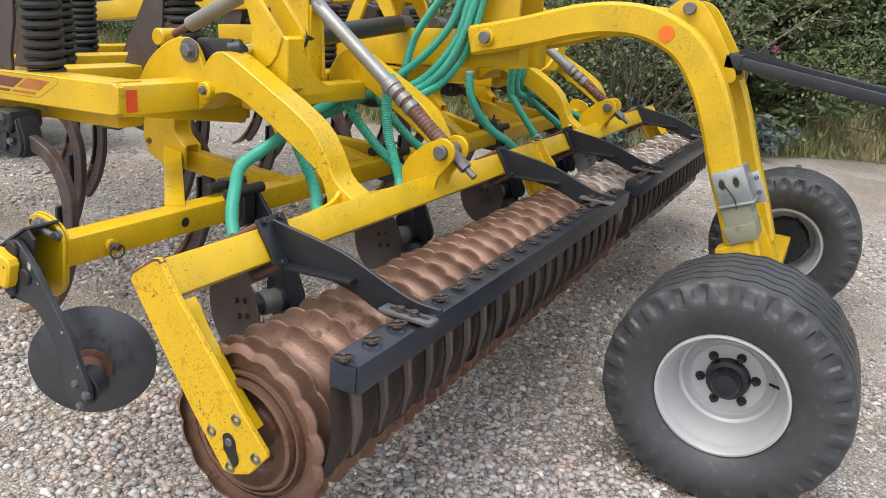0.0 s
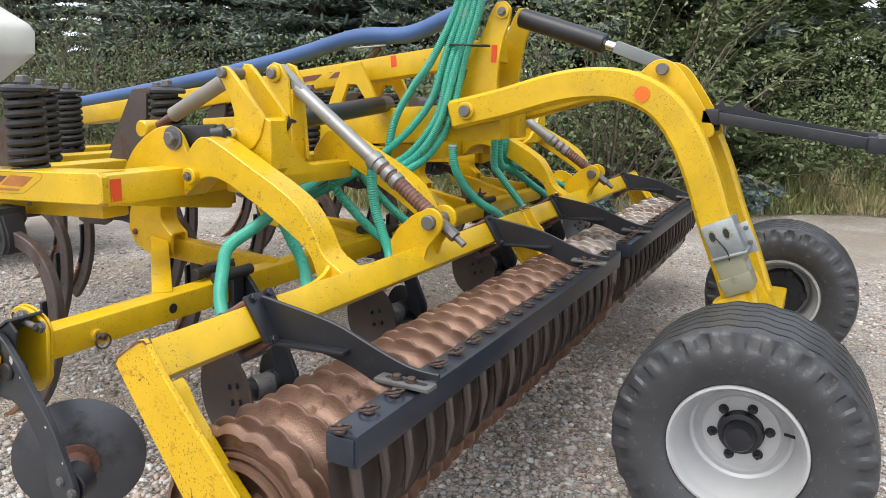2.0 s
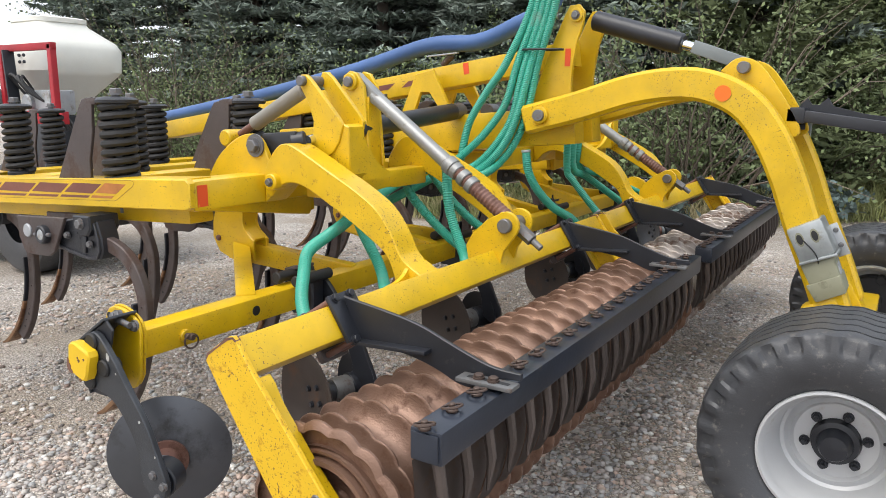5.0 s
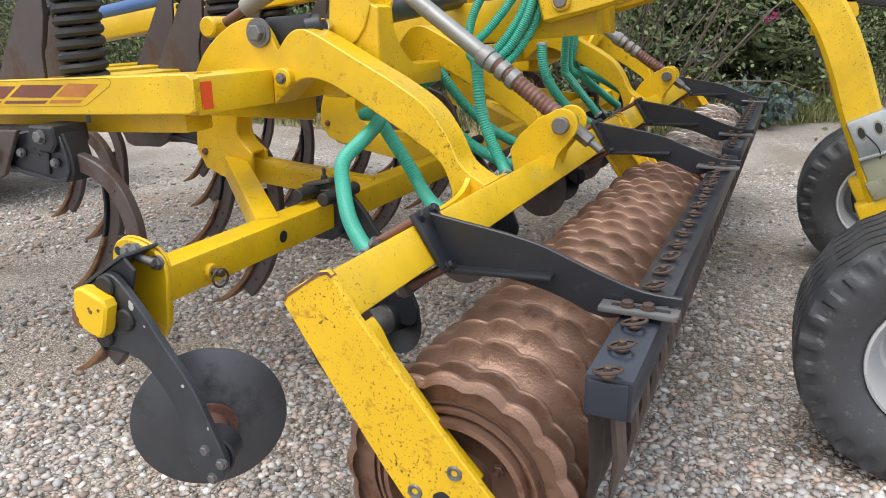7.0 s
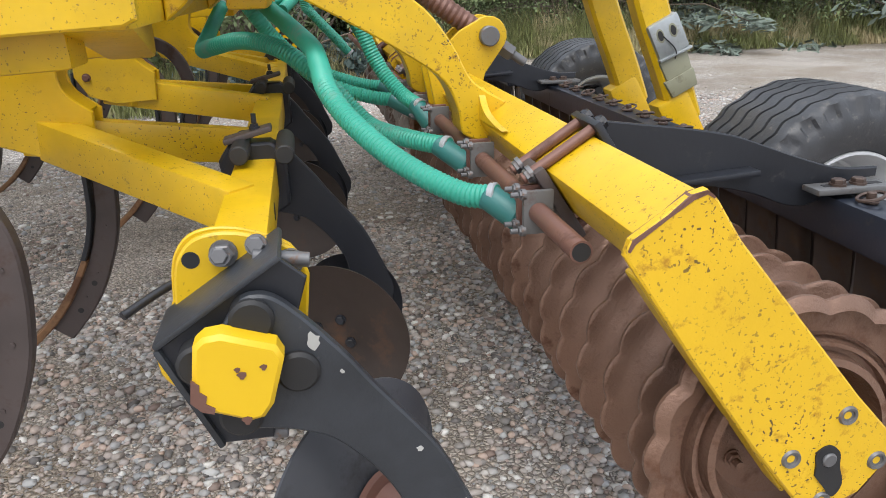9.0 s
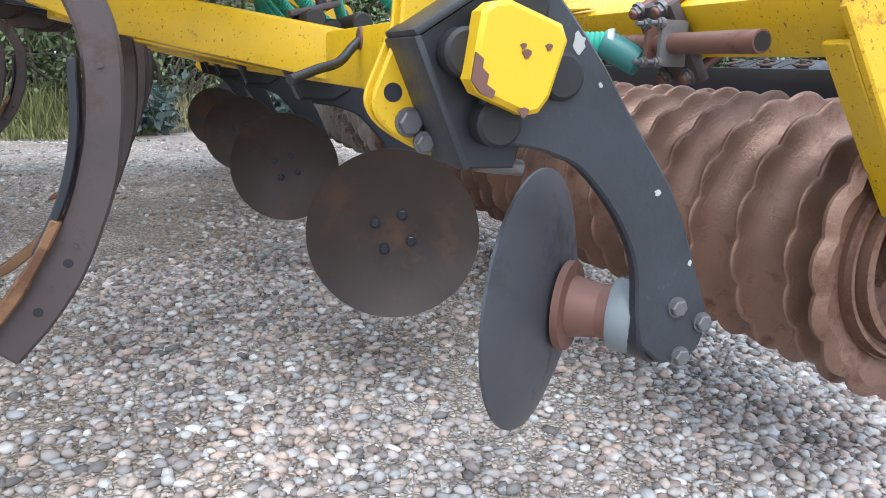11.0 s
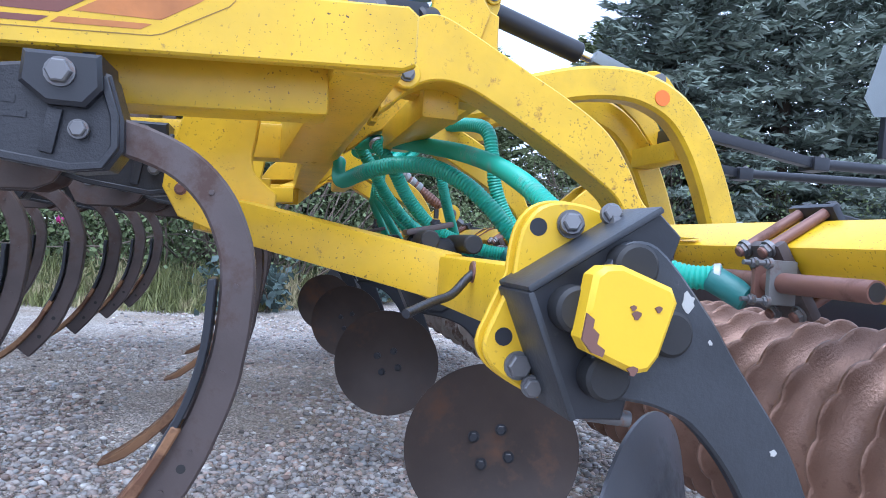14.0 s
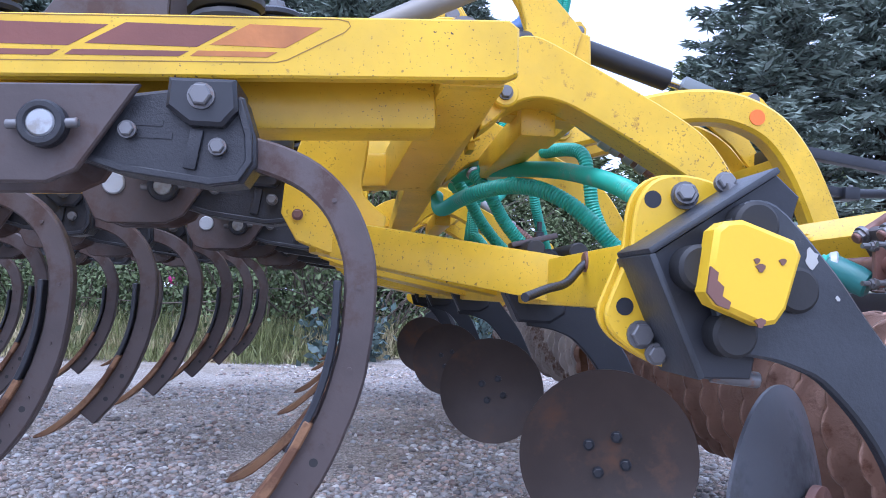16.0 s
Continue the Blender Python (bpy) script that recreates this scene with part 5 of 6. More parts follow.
# outlets along the brown pipe at the roller beam
part("seed_pipe", b_tube([Vector((-1.505, 1.165, 0.762)), Vector((-1.505, 3.34, 0.762))], 0.0165, 20), M_PIPE, cult, "brown pipe along the beam")
part("seed_pipe", b_tube([Vector((-1.505, 3.52, 0.762)), Vector((-1.505, 5.70, 0.762))], 0.0165, 20), M_PIPE, cult, "brown pipe along the beam")
PLACE = Matrix(((1, 0, 0, 0), (0, 0.93, 0, 0.072), (0, 0, 1, -0.010), (0, 0, 0, 1)))
for y, via in ((1.47, ((-1.600, 1.535, 0.772), (-1.69, 1.62, 0.812), (-1.765, 1.72, 0.868), (-1.81, 1.80, 0.925), (-1.82, 1.92, 0.962), (-1.83, 2.03, 0.99), (-1.87, 2.18, 1.025), (-1.92, 2.40, 1.06), (-1.98, 2.70, 1.10), (-2.05, 3.0, 1.12))),
               (1.88, ((-1.62, 1.99, 0.785), (-1.70, 2.09, 0.80), (-1.745, 2.126, 0.84), (-1.79, 2.14, 0.89), (-1.85, 2.17, 0.945), (-1.92, 2.23, 0.985), (-2.00, 2.32, 0.995), (-2.08, 2.42, 0.975), (-2.12, 2.58, 0.96), (-2.12, 2.80, 0.99), (-2.10, 3.1, 1.06))),
               (2.40, ((-1.58, 2.50, 0.82), (-1.635, 2.54, 0.89), (-1.675, 2.55, 0.98), (-1.69, 2.55, 1.07), (-1.72, 2.60, 1.16), (-1.85, 2.85, 1.17), (-2.0, 3.1, 1.12))),
               (2.66, ((-1.66, 2.72, 0.79), (-1.80, 2.76, 0.84), (-1.90, 2.74, 0.93), (-1.97, 2.70, 1.03), (-2.02, 2.74, 1.10))),
               (3.02, ((-1.66, 3.06, 0.79), (-1.82, 3.08, 0.85), (-1.93, 3.04, 0.95), (-2.00, 3.0, 1.05), (-2.05, 3.0, 1.12))),
               (3.68, ((-1.56, 3.60, 0.85), (-1.61, 3.48, 0.915), (-1.66, 3.39, 1.01), (-1.69, 3.35, 1.10), (-1.70, 3.34, 1.20)))):
    e = Vector((-1.515, y, 0.775))
    f = Vector(via[0])
    hose([e.lerp(f, 0.35), *via])
    part("outlet", b_rod(e.lerp(f, 0.55), e + Vector((0.0, -0.012, -0.035)), 0.024, 18, 0.004), M_OUTLET, cult, "dark teal hose outlet")
    pc = group("pipe_clamp", cult)
    for yy in (y - 0.085, y - 0.045):
        part("clamp_strap", b_box(-1.530, -1.480, yy - 0.006, yy + 0.006, 0.736, 0.808, 0.003), M_FOOT if yy < y - 0.06 else M_PIPE, pc)
        for zz in (0.742, 0.802):
            bolt(pc, (-1.530, yy, zz), (-1, 0, 0), 0.008, M_BOLT, 0.012)
for i, y in enumerate((4.2, 4.7, 5.2)):
    hose([(-1.80, 4.15 + 0.1 * i, 1.30), (-1.82, 4.2 + 0.1 * i, 1.05), (-1.78, (4.2 + y) / 2, 0.98), (-1.62, y, 0.80)])
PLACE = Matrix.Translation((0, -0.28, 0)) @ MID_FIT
for i, low in enumerate((((-1.89, 3.45, 1.636), (-2.02, 3.44, 1.486), (-2.13, 3.42, 1.33), (-2.165, 3.40, 1.20), (-2.16, 3.36, 1.06)),
                        ((-1.81, 3.46, 1.636), (-1.885, 3.45, 1.42), (-2.00, 3.42, 1.27), (-2.12, 3.36, 1.15), (-2.20, 3.25, 1.06)),
                        ((-1.765, 3.46, 1.60), (-1.825, 3.45, 1.36), (-1.905, 3.42, 1.22), (-2.01, 3.36, 1.10), (-2.10, 3.25, 1.04)),
                        ((-1.71, 3.46, 1.636), (-1.78, 3.42, 1.34), (-1.87, 3.40, 1.18), (-1.98, 3.34, 1.07), (-2.06, 3.2, 1.02)),
                        ((-1.675, 3.48, 1.64), (-1.72, 3.46, 1.40), (-1.79, 3.44, 1.22), (-1.90, 3.38, 1.08), (-2.00, 3.2, 1.00)))):
    hose([(-1.71 + 0.032 * i, 3.49 - 0.012 * (i % 2), 2.35), (-1.75 + 0.032 * i, 3.485, 1.95), *[(-1.80 + 0.78 * (x + 1.80), y, z) for x, y, z in low]], ends=False)
part("hose_strap", b_tube([Vector((-1.675 + 0.115 * math.cos(a), 3.465 + 0.035 * math.sin(a), 1.70)) for a in [k * math.pi / 10 for k in range(21)]], 0.006, 6), M_RUB, cult)

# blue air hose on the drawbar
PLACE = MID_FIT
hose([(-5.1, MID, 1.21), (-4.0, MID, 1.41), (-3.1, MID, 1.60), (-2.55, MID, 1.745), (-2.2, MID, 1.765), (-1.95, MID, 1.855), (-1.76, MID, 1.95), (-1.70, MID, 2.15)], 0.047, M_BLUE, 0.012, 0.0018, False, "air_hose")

# marks on the drawbar and the spine
for x0, z0 in ((-2.95, 1.475), (-3.25, 1.425), (-2.68, 1.515)):
    part("decal", b_plate([(x0, z0 - 0.022), (x0 + 0.17, z0 + 0.006), (x0 + 0.22, z0 + 0.045), (x0 + 0.05, z0 + 0.018)], MID - 0.0825, MID - 0.0812, 0), M_DECAL, cult, "faded brown decal")
part("sticker", b_plate([(-2.24, 1.575), (-2.205, 1.582), (-2.215, 1.645), (-2.25, 1.638)], MID - 0.0825, MID - 0.0812, 0), M_STICK, cult, "orange warning sticker")
part("ball_valve", b_rod((-2.42, MID - 0.03, 1.63), (-2.36, MID - 0.03, 1.69), 0.02, 16, 0.003), M_BRASS, cult)
part("valve_lever", b_bar((-2.52, MID - 0.05, 1.68), (-2.30, MID - 0.06, 1.70), 0.02, 0.008, 0.002), M_ZINC, cult)

PLACE = None
for y0, y1 in ((1.1640, 1.168), (3.516, 3.5212)):
    part("pipe_bore", b_rod((-1.505, y0, 0.762), (-1.505, y1, 0.762), 0.0135, 18), M_RUB, cult, "dark open pipe end")

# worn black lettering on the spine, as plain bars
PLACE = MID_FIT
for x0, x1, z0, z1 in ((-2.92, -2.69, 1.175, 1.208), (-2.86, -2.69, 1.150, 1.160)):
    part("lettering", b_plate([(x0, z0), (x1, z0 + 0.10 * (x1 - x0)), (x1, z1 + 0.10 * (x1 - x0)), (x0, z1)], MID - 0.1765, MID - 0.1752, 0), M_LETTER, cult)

# -- rear boom with its panel --
boom = group("rear_boom", cult)
part("boom_arm", b_bar((-0.47, MID - 0.12, 1.408), (0.27, MID - 0.12, 1.322), 0.05, 0.052, 0.006), M_BLK, boom, "black box-section boom arm")
part("boom_arm", b_bar((-0.47, MID + 0.45, 1.408), (0.27, MID + 0.45, 1.322), 0.05, 0.052, 0.006), M_BLK, boom, "black box-section boom arm")
part("sawtooth_plate", b_plate([(-0.47, 1.435), (-0.43, 1.485), (-0.41, 1.455), (-0.38, 1.455), (-0.345, 1.488), (-0.32, 1.45), (-0.20, 1.422), (0.20, 1.372), (0.20, 1.355), (-0.46, 1.43)], MID - 0.03, MID - 0.018, 0.001), M_BLK, boom)
part("boom_tube", b_rod((0.20, MID - 0.10, 1.330), (2.5, MID + 0.1, 1.46), 0.028, 16, 0.003), M_BLK, boom)
part("lower_tube", b_rod((0.20, MID + 0.45, 1.328), (2.2, MID + 0.35, 1.42), 0.026, 16, 0.003), M_BLK, boom)
part("boom_joint", b_box(0.20, 0.29, MID - 0.16, MID - 0.05, 1.29, 1.36, 0.006), M_BLK, boom)
part("boom_joint", b_box(0.20, 0.29, MID + 0.40, MID + 0.50, 1.29, 1.36, 0.006), M_BLK, boom)
for yy in (MID - 0.15, MID - 0.09):
    bolt(boom, (0.245, yy, 1.361), (0, 0, 1), 0.012, M_BOLT)
    bolt(boom, (0.245, yy + 0.57, 1.361), (0, 0, 1), 0.012, M_BOLT)
part("boom_hinge", b_box(-0.50, -0.42, MID - 0.15, MID + 0.48, 1.37, 1.44, 0.008), M_BLK, boom)
panel = [(0.55, 1.72), (0.62, 1.63), (0.90, 1.66), (0.98, 1.76), (0.97, 1.93), (0.86, 2.03), (0.64, 2.02)]
part("panel", b_plate(panel, MID - 0.06, MID - 0.055, 0.001), M_GREY, boom, "grey back of a marker panel")
part("panel_post", b_bar((0.72, MID - 0.03, 1.42), (0.72, MID - 0.03, 2.0), 0.035, 0.03, 0.004), M_BLK, boom)
part("lamp_board", b_box(-0.56, -0.44, MID + 0.30, MID + 0.33, 1.13, 1.40, 0.004), M_GREY, boom)
part("lamp_arm", b_bar((-0.46, MID + 0.12, 1.35), (-0.50, MID + 0.32, 1.30), 0.03, 0.03, 0.003), M_BLK, boom)

PLACE = None

# ---- the air seeder behind the cultivator's front ----
hop = group("seed_hopper")
tagged(hop, "white plastic seed hopper on a red steel frame", "seed hopper")


def b_tank(cx, cy, rows, n=4, power=4.0, seg=48):
    """A rounded square tank: rows of height, half width in x, half width in y."""
    bm = bmesh.new()
    rings = []
    for z, a, b in rows:
        ring = []
        for k in range(seg):
            t = 2 * math.pi * k / seg
            c, s = math.cos(t), math.sin(t)
            q = (abs(c) ** power + abs(s) ** power) ** (-1 / power)
            ring.append(bm.verts.new((cx + a * c * q, cy + b * s * q, z)))
        rings.append(ring)
    for p, q in zip(rings, rings[1:]):
        for k in range(seg):
            j = (k + 1) % seg
            bm.faces.new((p[k], p[j], q[j], q[k]))
    bm.faces.new(rings[0][::-1])
    bm.faces.new(rings[-1])
    bmesh.ops.recalc_face_normals(bm, faces=bm.faces)
    return bm


HX, HY = -6.77, 3.95
PLACE = Matrix(((1, 0, 0, -0.105), (0, 1, 0, -0.02), (0, 0, 1.07, 0), (0, 0, 0, 1)))
part("tank", b_tank(HX, HY, [(1.18, 0.10, 0.10), (1.22, 0.13, 0.13), (1.52, 0.44, 0.44), (1.56, 0.475, 0.475), (1.74, 0.485, 0.485), (1.80, 0.45, 0.45), (1.93, 0.27, 0.27), (1.96, 0.25, 0.25)], power=5.0), M_WHITE, hop, "white plastic tank")
part("lid", b_tank(HX, HY, [(1.96, 0.265, 0.265), (1.995, 0.265, 0.265), (2.005, 0.24, 0.24)]), M_WHITE, hop, "white screw lid")
FX, FY = -5.99, 3.28
for dx, dy in ((-0.36, 0.0), (0.34, 0.0)):
    part("frame_post", b_bar((FX + dx, FY + dy, 0.62), (FX + dx, FY + dy, 1.72), 0.05, 0.05, 0.006), M_RED, hop)
part("frame_rail", b_bar((FX - 0.39, FY, 1.705), (FX + 0.37, FY, 1.705), 0.05, 0.05, 0.006), M_RED, hop)
part("frame_rail", b_bar((FX - 0.60, FY, 1.20), (FX + 0.45, FY, 1.20), 0.06, 0.09, 0.006), M_RED, hop)
part("frame_rail", b_bar((FX - 0.60, FY, 0.66), (FX + 0.45, FY, 0.66), 0.06, 0.09, 0.006), M_RED, hop)
part("post_cover", b_bar((FX - 0.18, FY - 0.03, 1.20), (FX - 0.22, FY - 0.03, 1.69), 0.09, 0.02, 0.004), M_BLK, hop)
part("metering_unit", b_box(FX - 0.08, FX + 0.22, FY + 0.02, FY + 0.24, 1.22, 1.40, 0.02), M_ZINC, hop, "grey metering unit")
part("motor", b_rod((FX - 0.05, FY - 0.02, 1.30), (FX - 0.05, FY + 0.2, 1.30), 0.07, 24, 0.01), M_ZINC, hop)
part("fan_housing", b_rod((FX - 0.62, FY - 0.15, 1.32), (FX - 0.45, FY - 0.02, 1.32), 0.12, 28, 0.015), M_GREY, hop)
for k in range(4):
    part("cable", b_tube(curve([(FX - 0.15 + 0.05 * k, FY + 0.05, 1.36), (FX - 0.18 + 0.06 * k, FY - 0.05, 1.50), (FX - 0.05 + 0.04 * k, FY - 0.06, 1.48 - 0.03 * k), (FX + 0.12 + 0.03 * k, FY + 0.1, 1.25), (FX + 0.2 + 0.05 * k, FY + 0.16, 1.10)], 6), 0.010, 8), M_RUB, hop)
for k in range(4):
    bolt(hop, (HX + 0.32 + 0.07 * (k // 2), HY - 0.478, 1.62 + 0.05 * (k % 2)), (0.25, -1, 0), 0.012, M_BLK)
part("base", b_box(HX - 0.5, HX + 1.25, HY - 0.72, HY + 0.45, 0.45, 0.63, 0.02), M_BLK, hop)
part("leg", b_bar((HX, HY, 0.5), (HX, HY, 1.2), 0.3, 0.3, 0.02), M_BLK, hop)
for dx in (-0.45, 0.62):
    part("wheel", b_lathe([(0.0, 0.2), (-0.02, 0.35), (0.0, 0.42), (0.05, 0.45), (0.25, 0.45), (0.3, 0.42), (0.32, 0.35), (0.3, 0.2), (0.28, 0.0)], (HX + dx, HY - 0.80, 0.45), (0, 1, 0), 40), M_TYRE, hop)

PLACE = None

# ---- pebbles ----


def pebbles(name, seed, count, box, smin, smax, dens=None):
    """Loose rounded stones, bedded in the ground, as one scatter."""
    rng = np.random.default_rng(seed)
    ico = bmesh.new()
    bmesh.ops.create_icosphere(ico, subdivisions=1, radius=1)
    bv = np.array([v.co[:] for v in ico.verts])
    bf = np.array([[v.index for v in f.verts] for f in ico.faces])
    ico.free()
    ov = np.array([(1, 0, 0), (0, 1, 0), (-1, 0, 0), (0, -1, 0), (0, 0, 1), (0, 0, -1)], float) * 1.15
    of = np.array([(0, 1, 4), (1, 2, 4), (2, 3, 4), (3, 0, 4), (1, 0, 5), (2, 1, 5), (3, 2, 5), (0, 3, 5)])
    V, F = [], []
    k = 0
    for i in range(count):
        x, y = rng.uniform(box[0], box[1]), rng.uniform(box[2], box[3])
        if dens and noise.noise(Vector((x * 1.3, y * 1.3, 3))) + rng.uniform(-0.45, 0.45) < dens:
            continue
        edge = min(x - box[0], box[1] - x, y - box[2], box[3] - y)
        if edge < 0.7 and rng.random() > edge / 0.7:
            continue
        s = smin + (smax - smin) * rng.random() ** 2.6
        a = rng.uniform(0, 6.28)
        sc = np.array([s * rng.uniform(0.8, 1.5), s * rng.uniform(0.7, 1.1), s * rng.uniform(0.45, 0.75)])
        pv, pf = (bv, bf) if s > 0.0100 else (ov, of)
        v = pv * (1 + rng.uniform(-0.24, 0.22, (len(pv), 1))) * sc
        c, t = math.cos(a), math.sin(a)
        v = np.stack([v[:, 0] * c - v[:, 1] * t, v[:, 0] * t + v[:, 1] * c, v[:, 2]], 1)
        v += (x, y, ground_z(x, y) + sc[2] * rng.uniform(0.1, 0.6))
        V.append(v)
        F.append(pf + k)
        k += len(pv)
    me = bpy.data.meshes.new(name)
    V, F = np.concatenate(V), np.concatenate(F)
    me.vertices.add(len(V))
    me.vertices.foreach_set("co", V.ravel())
    me.loops.add(F.size)
    me.loops.foreach_set("vertex_index", F.ravel())
    me.polygons.add(len(F))
    me.polygons.foreach_set("loop_start", np.arange(0, F.size, 3))
    me.update(calc_edges=True)
    m = bpy.data.materials.new("pebbles")
    m.use_nodes = True
    nt = m.node_tree
    bs = nt.nodes["Principled BSDF"]
    bs.inputs["Roughness"].default_value = 0.6
    geo = nt.nodes.new("ShaderNodeNewGeometry")
    r = nt.nodes.new("ShaderNodeValToRGB")
    stops = [(0.0, (0.13, 0.12, 0.115)), (0.18, (0.42, 0.39, 0.36)), (0.34, (0.58, 0.44, 0.36)), (0.48, (0.38, 0.38, 0.38)), (0.62, (0.60, 0.56, 0.52)), (0.76, (0.24, 0.175, 0.145)), (0.88, (0.36, 0.37, 0.375)), (1.0, (0.80, 0.78, 0.74))]
    el = r.color_ramp.elements
    while len(el) < len(stops):
        el.new(0.5)
    for e, (p, c) in zip(el, stops):
        e.position, e.color = p, (*c, 1)
    nt.links.new(geo.outputs["Random Per Island"], r.inputs[0])
    tn = nt.nodes.new("ShaderNodeTexNoise")
    tn.inputs["Scale"].default_value = 90
    mx = nt.nodes.new("ShaderNodeMixRGB")
    mx.blend_type = "MULTIPLY"
    mx.inputs[0].default_value = 0.12
    nt.links.new(r.outputs[0], mx.inputs[1])
    nt.links.new(tn.outputs["Fac"], mx.inputs[2])
    nt.links.new(mx.outputs[0], bs.inputs["Base Color"])
    me.materials.append(m)
    tagged(new(name, me), "loose grey and reddish pebbles on the yard", "gravel", kind="stuff")


pebbles("gravel", 5, 125000, (-3.6, 1.3, 0.3, 3.9), 0.0035, 0.017, -0.14)
pebbles("gravel", 8, 46000, (-1.5, 0.9, -0.25, 2.3), 0.0065, 0.017)
pebbles("gravel", 6, 30000, (-3.6, 2.8, 3.0, 7.6), 0.006, 0.018, -0.1)
pebbles("gravel", 7, 26000, (-6.2, -2.7, 0.6, 6.0), 0.006, 0.019, -0.05)

# ---- verge, hedge and trees ----


def quads(name, P, A, B, mat, label, category, kind="", parent=None):
    """Small leaf-like kites: centre P, half axes A and B."""
    n = len(P)
    V = np.stack([P - A, P + B * 0.8 - A * 0.1, P + A, P - B * 0.8 - A * 0.1], 1).reshape(-1, 3)
    F = np.arange(n * 4)
    me = bpy.data.meshes.new(name)
    me.vertices.add(n * 4)
    me.vertices.foreach_set("co", V.ravel())
    me.loops.add(n * 4)
    me.loops.foreach_set("vertex_index", F)
    me.polygons.add(n)
    me.polygons.foreach_set("loop_start", np.arange(0, n * 4, 4))
    me.update(calc_edges=True)
    me.materials.append(mat)
    ob = new(name, me)
    if parent:
        ob.parent = parent
    elif label:
        tagged(ob, label, category, kind=kind)
    return ob


def rand_dirs(rng, n):
    v = rng.normal(size=(n, 3))
    return v / np.linalg.norm(v, axis=1, keepdims=True)


def conifer(name, seed, h, spread, mat, label, droop=0.25):
    """A trunk, whorls of limbs and sprays of needles along them."""
    rng = np.random.default_rng(seed)
    t = group(name)
    tagged(t, label, "tree")
    bm = b_tube([Vector((0, 0, -0.1)), Vector((0.05, 0, h * 0.4)), Vector((0, 0.04, h * 0.75)), Vector((0, 0, h))], [0.17, 0.12, 0.06, 0.01], 10)
    limbs = bmesh.new()
    P, A, B = [], [], []
    z = 0.15
    while z < h:
        f = 1 - z / h
        nb = 7 if f > 0.2 else 5
        off = rng.uniform(0, 6.28)
        for k in range(nb):
            a = off + k * 6.283 / nb + rng.uniform(-0.35, 0.35)
            L = spread * (f ** 0.75) * rng.uniform(0.65, 1.15) + 0.15
            d = np.array([math.cos(a), math.sin(a), 0])
            up = 0.35 - 0.5 * f
            pts = [np.array([0, 0, z]) + d * L * s + np.array([0, 0, L * (up * s - droop * s * s + 0.18 * s ** 3)]) for s in np.linspace(0, 1, 5)]
            into(limbs, b_tube([Vector(p) for p in pts], [0.028 * f + 0.008, 0.02 * f + 0.006, 0.014 * f + 0.005, 0.008, 0.004], 5, caps=False))
            m = int(40 + L * 120)
            s = rng.random(m) ** 0.8
            base = np.array([np.interp(s, np.linspace(0, 1, 5), [p[i] for p in pts]) for i in range(3)]).T
            side = np.cross(d, [0, 0, 1.0])
            lat = rng.uniform(-1, 1, m) * (0.35 * L * (1.05 - s) + 0.06)
            base = base + side * lat[:, None] + rng.normal(0, 0.03, (m, 3)) - np.abs(lat)[:, None] * np.array([0, 0, 0.25])
            ax = d * rng.uniform(0.4, 1.0, (m, 1)) + side * (np.sign(lat) * rng.uniform(0.2, 1.0, m))[:, None] + rng.normal(0, 0.35, (m, 3))
            ax /= np.linalg.norm(ax, axis=1, keepdims=True)
            b = np.cross(ax, rand_dirs(rng, m))
            b /= np.linalg.norm(b, axis=1, keepdims=True) + 1e-9
            ln = rng.uniform(0.06, 0.14, (m, 1))
            P.append(base)
            A.append(ax * ln)
            B.append(b * ln * rng.uniform(0.20, 0.36, (m, 1)))
        z += rng.uniform(0.16, 0.28) * (1.2 if f > 0.5 else 0.9)
    into(bm, limbs)
    part("trunk", bm, M_BARK, t)
    quads("crown", np.concatenate(P), np.concatenate(A), np.concatenate(B), mat, "", "", parent=t)
    return t


def shrub(name, seed, w, h, mat, label, leaf=0.035, dens=5200, category="shrub", twiggy=0.5):
    """Stems that fork upwards, with loose leaves in uneven clumps."""
    rng = np.random.default_rng(seed)
    t = group(name)
    tagged(t, label, category)
    bm = bmesh.new()
    tips = []
    for k in range(int(46 * twiggy) + 12):
        a, r = rng.uniform(0, 6.28), rng.uniform(0, 0.35) * w
        p = np.array([r * math.cos(a), r * math.sin(a), 0])
        d = np.array([math.cos(a) * rng.uniform(0.1, 0.9), math.sin(a) * rng.uniform(0.1, 0.9), 1.0])
        d /= np.linalg.norm(d)
        L = h * rng.uniform(0.6, 1.15)
        pts = [p]
        for s in range(5):
            d = d + rng.normal(0, 0.22, 3) + np.array([0, 0, -0.05 * s])
            d /= np.linalg.norm(d)
            pts.append(pts[-1] + d * L / 5)
            tips.append(pts[-1])
        into(bm, b_tube([Vector(q) for q in pts], [0.012, 0.010, 0.008, 0.006, 0.004, 0.002], 4, caps=False))
    part("stem", bm, M_TWIG, t, smooth=False)
    tips = np.array(tips)
    n = int(dens * w * h / 4)
    c = tips[rng.integers(0, len(tips), n)] + rng.normal(0, 0.16, (n, 3)) * np.array([w * 0.45, w * 0.45, h * 0.35])
    c[:, 2] = np.abs(c[:, 2])
    ax = rand_dirs(rng, n)
    b = np.cross(ax, rand_dirs(rng, n))
    b /= np.linalg.norm(b, axis=1, keepdims=True) + 1e-9
    ln = leaf * rng.uniform(0.6, 1.5, (n, 1))
    quads("foliage", c, ax * ln, b * ln * 0.75, mat, "", "", parent=t)
    return t


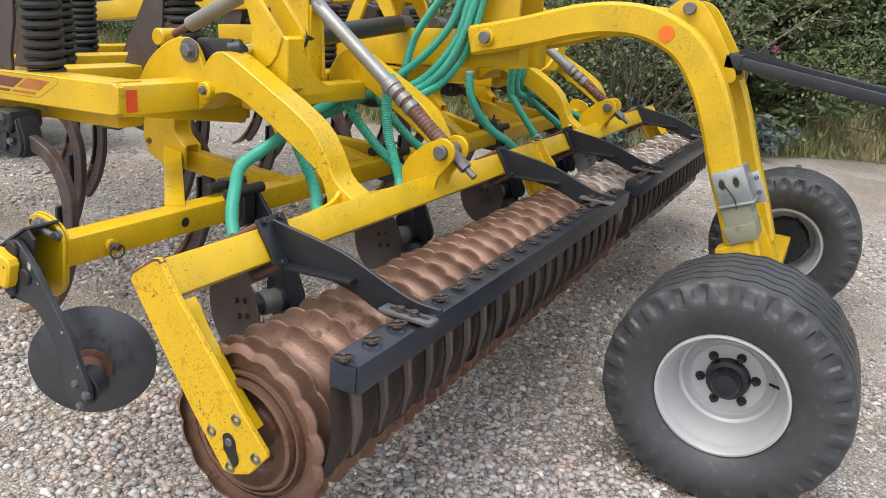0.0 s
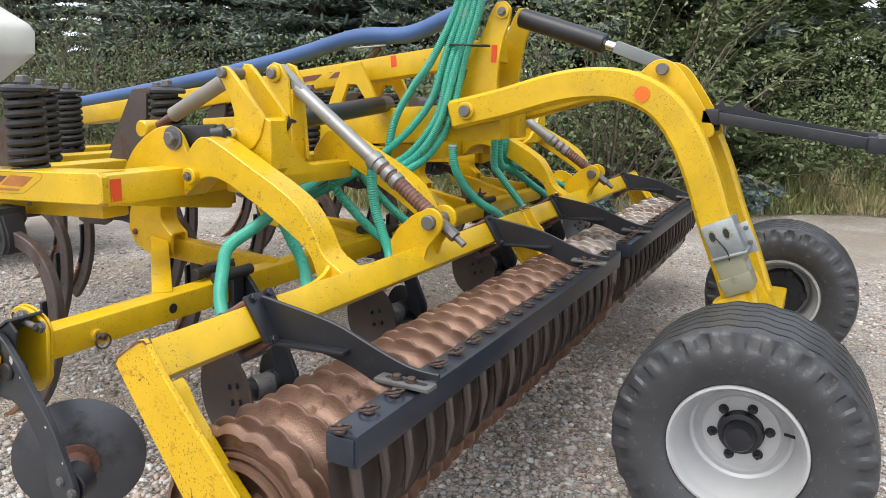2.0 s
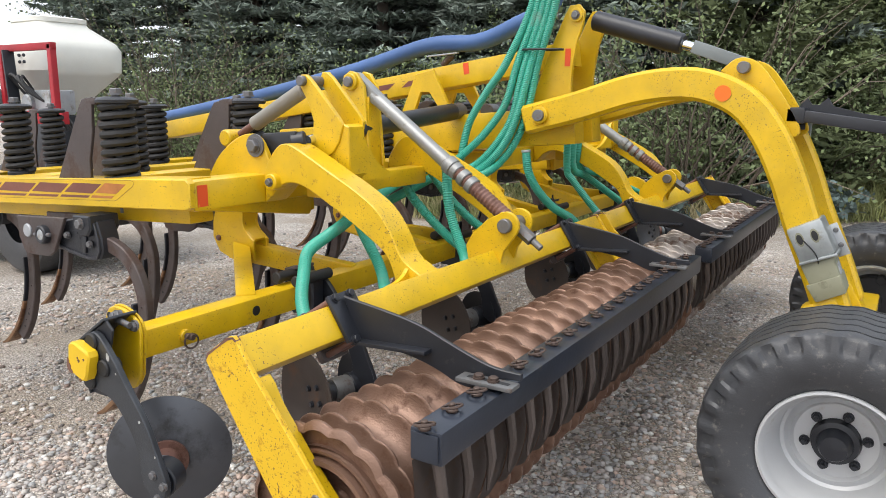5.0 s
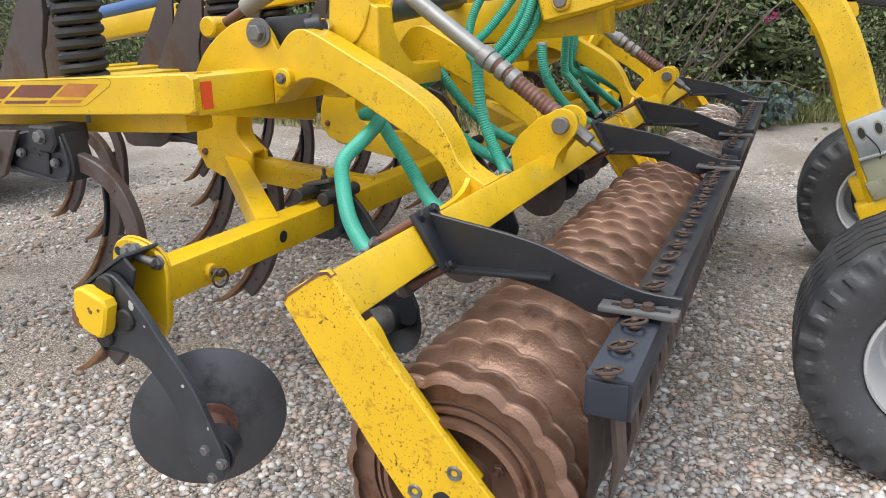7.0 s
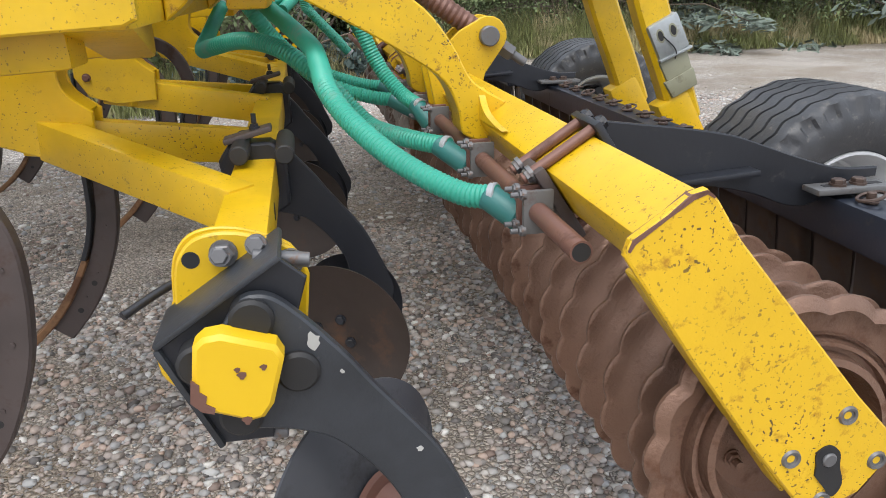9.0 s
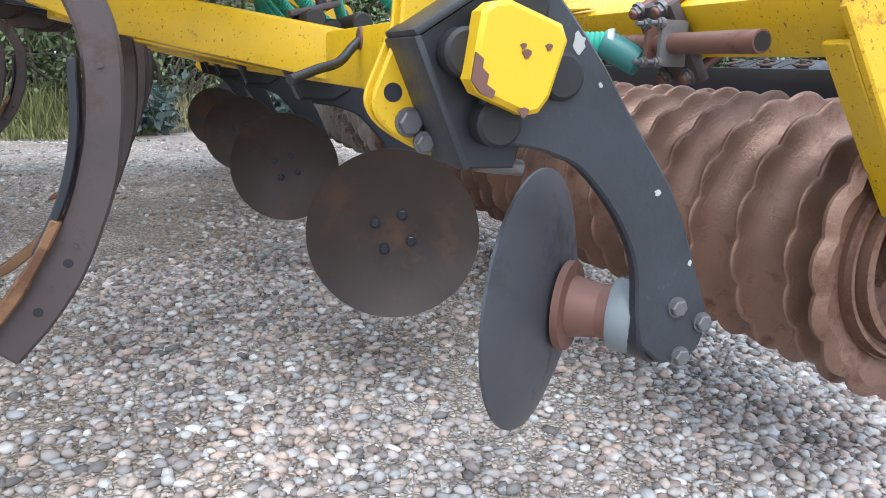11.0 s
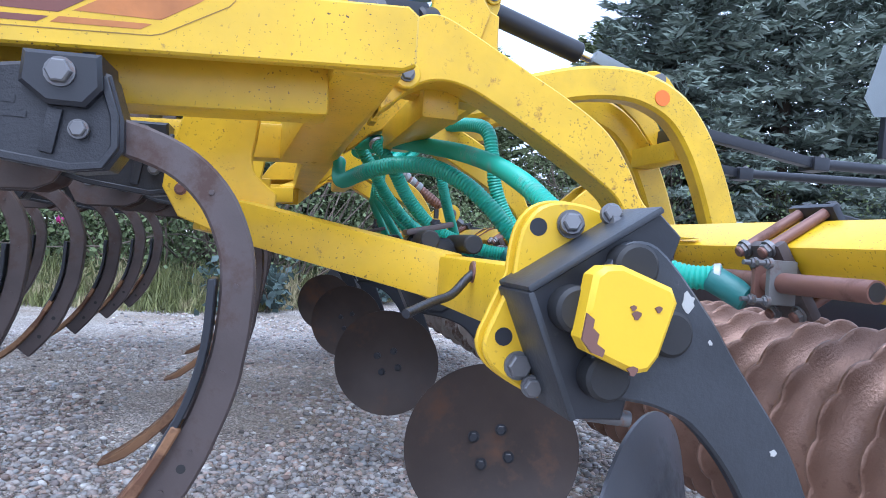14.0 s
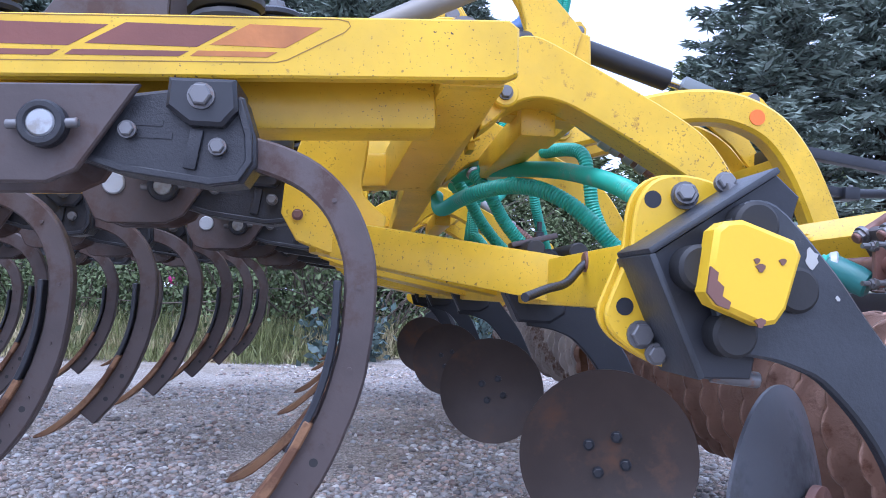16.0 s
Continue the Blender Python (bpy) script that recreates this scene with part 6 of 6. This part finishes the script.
rng = random.Random(11)
spruces = [conifer("spruce_tree", 21, 7.5, 2.3, M_SPRUCE, "dark green spruce with drooping limbs behind the yard"),
           conifer("spruce_tree", 22, 6.4, 2.0, M_SPRUCE, "dark green spruce with drooping limbs behind the yard")]
pines = [conifer("pine_tree", 23, 5.6, 2.4, M_PINE, "olive green pine with open bushy limbs", 0.05),
         conifer("pine_tree", 24, 4.8, 2.1, M_PINE, "olive green pine with open bushy limbs", 0.05)]
shrubs = [shrub("hedge_shrub", 31, 1.6, 1.9, M_LEAF, "tangled leafy hedge shrub with dry twigs", 0.021, 12000),
          shrub("hedge_shrub", 32, 1.9, 1.5, M_LEAF, "tangled leafy hedge shrub with dry twigs", 0.024, 11000),
          shrub("hedge_shrub", 33, 1.5, 2.4, M_LEAF, "tall thin hedge shrub, mostly bare twigs", 0.020, 5200, twiggy=1.3)]


def verge_y(x):
    """The line where the yard ends at the verge."""
    return 7.4 + 3.6 * smooth((x + 3.4) / 4.0) - 0.10 * min(0, x + 4)


placed = set()


def put(src, x, y, s, rot):
    m = Matrix.Translation((x, y, 0)) @ Matrix.Rotation(rot, 4, "Z") @ Matrix.Scale(s, 4)
    if src.name in placed:
        return copy_thing(src, m)
    placed.add(src.name)
    src.matrix_world = m
    return src


for i in range(30):
    x = -16 + i * 1.15 + rng.uniform(-0.3, 0.3)
    put(rng.choice(shrubs), x, verge_y(x) + 1.3 + rng.uniform(-0.3, 0.9), rng.uniform(0.85, 1.25), rng.uniform(0, 6.28))
for i in range(17):
    x = -20 + i * 1.75 + rng.uniform(-0.5, 0.5)
    if x < 0.5:
        put(rng.choice(spruces), x, verge_y(x) + 3.6 + rng.uniform(0, 1.6), rng.uniform(0.85, 1.2), rng.uniform(0, 6.28))
for i in range(9):
    x = -2.5 + i * 2.0 + rng.uniform(-0.5, 0.5)
    put(rng.choice(pines), x, verge_y(x) + 2.6 + rng.uniform(0, 1.6), rng.uniform(0.8, 1.1), rng.uniform(0, 6.28))

for x, y, s in ((4.6, 12.6, 1.15), (7.0, 13.0, 1.35), (9.6, 13.2, 1.2), (12.5, 13.0, 1.2)):   # big spruces
    put(spruces[0], x, y, s, x)


for i in range(9):   # a second row that closes the gaps
    x = -17.5 + i * 2.1
    put(spruces[i % 2], x, verge_y(x) + 6.2 + rng.uniform(0, 0.8), rng.uniform(1.05, 1.3), rng.uniform(0, 6.28))


def verge():
    g = np.random.default_rng(41)
    n = 70000
    x = g.uniform(-14, 13, n)
    y = np.array([verge_y(v) for v in x]) + np.abs(g.normal(0, 0.8, n)) - 0.1
    h = g.uniform(0.06, 0.26, n) * (1 + 0.5 * (x > -0.5)) * np.clip((y - np.array([verge_y(v) for v in x]) + 0.25) * 1.6, 0.25, 1.0)
    P = np.stack([x, y, h], 1)
    A = np.stack([g.normal(0, 0.35, n) * h, g.normal(0, 0.35, n) * h, h], 1)
    B = np.stack([g.normal(0, 1, n), g.normal(0, 1, n), np.zeros(n)], 1) * 0.006
    quads("grass", P, A, B, M_GRASS, "rough green and straw-coloured grass along the verge", "grass", kind="stuff")


verge()
blue = shrub("low_shrub", 35, 1.0, 0.55, M_BLUELEAF, "low blue-green shrub at the verge", 0.045, 9000)
blue.matrix_world = Matrix.Translation((-1.2, verge_y(-1.2) + 0.3, 0))
copy_thing(blue, Matrix.Translation((-2.6, verge_y(-2.6) + 0.35, 0)) @ Matrix.Rotation(2.0, 4, "Z"))


def flower(x, y, z):
    f = group("rose_flower")
    tagged(f, "small pink rose in the hedge", "flower", "roses in the hedge")
    g = np.random.default_rng(int(x * 100) % 97)
    n = 14
    ax = rand_dirs(g, n)
    b = np.cross(ax, rand_dirs(g, n))
    quads("bloom", np.array((x, y, z)) + ax * 0.03, ax * 0.035, b * 0.035, M_PINK, "", "", parent=f)


for fx, fz in ((-4.3, 0.75), (-3.2, 1.05), (-3.1, 1.0), (-1.1, 1.25), (-1.0, 1.28)):
    flower(fx, verge_y(fx) + 0.45, fz)
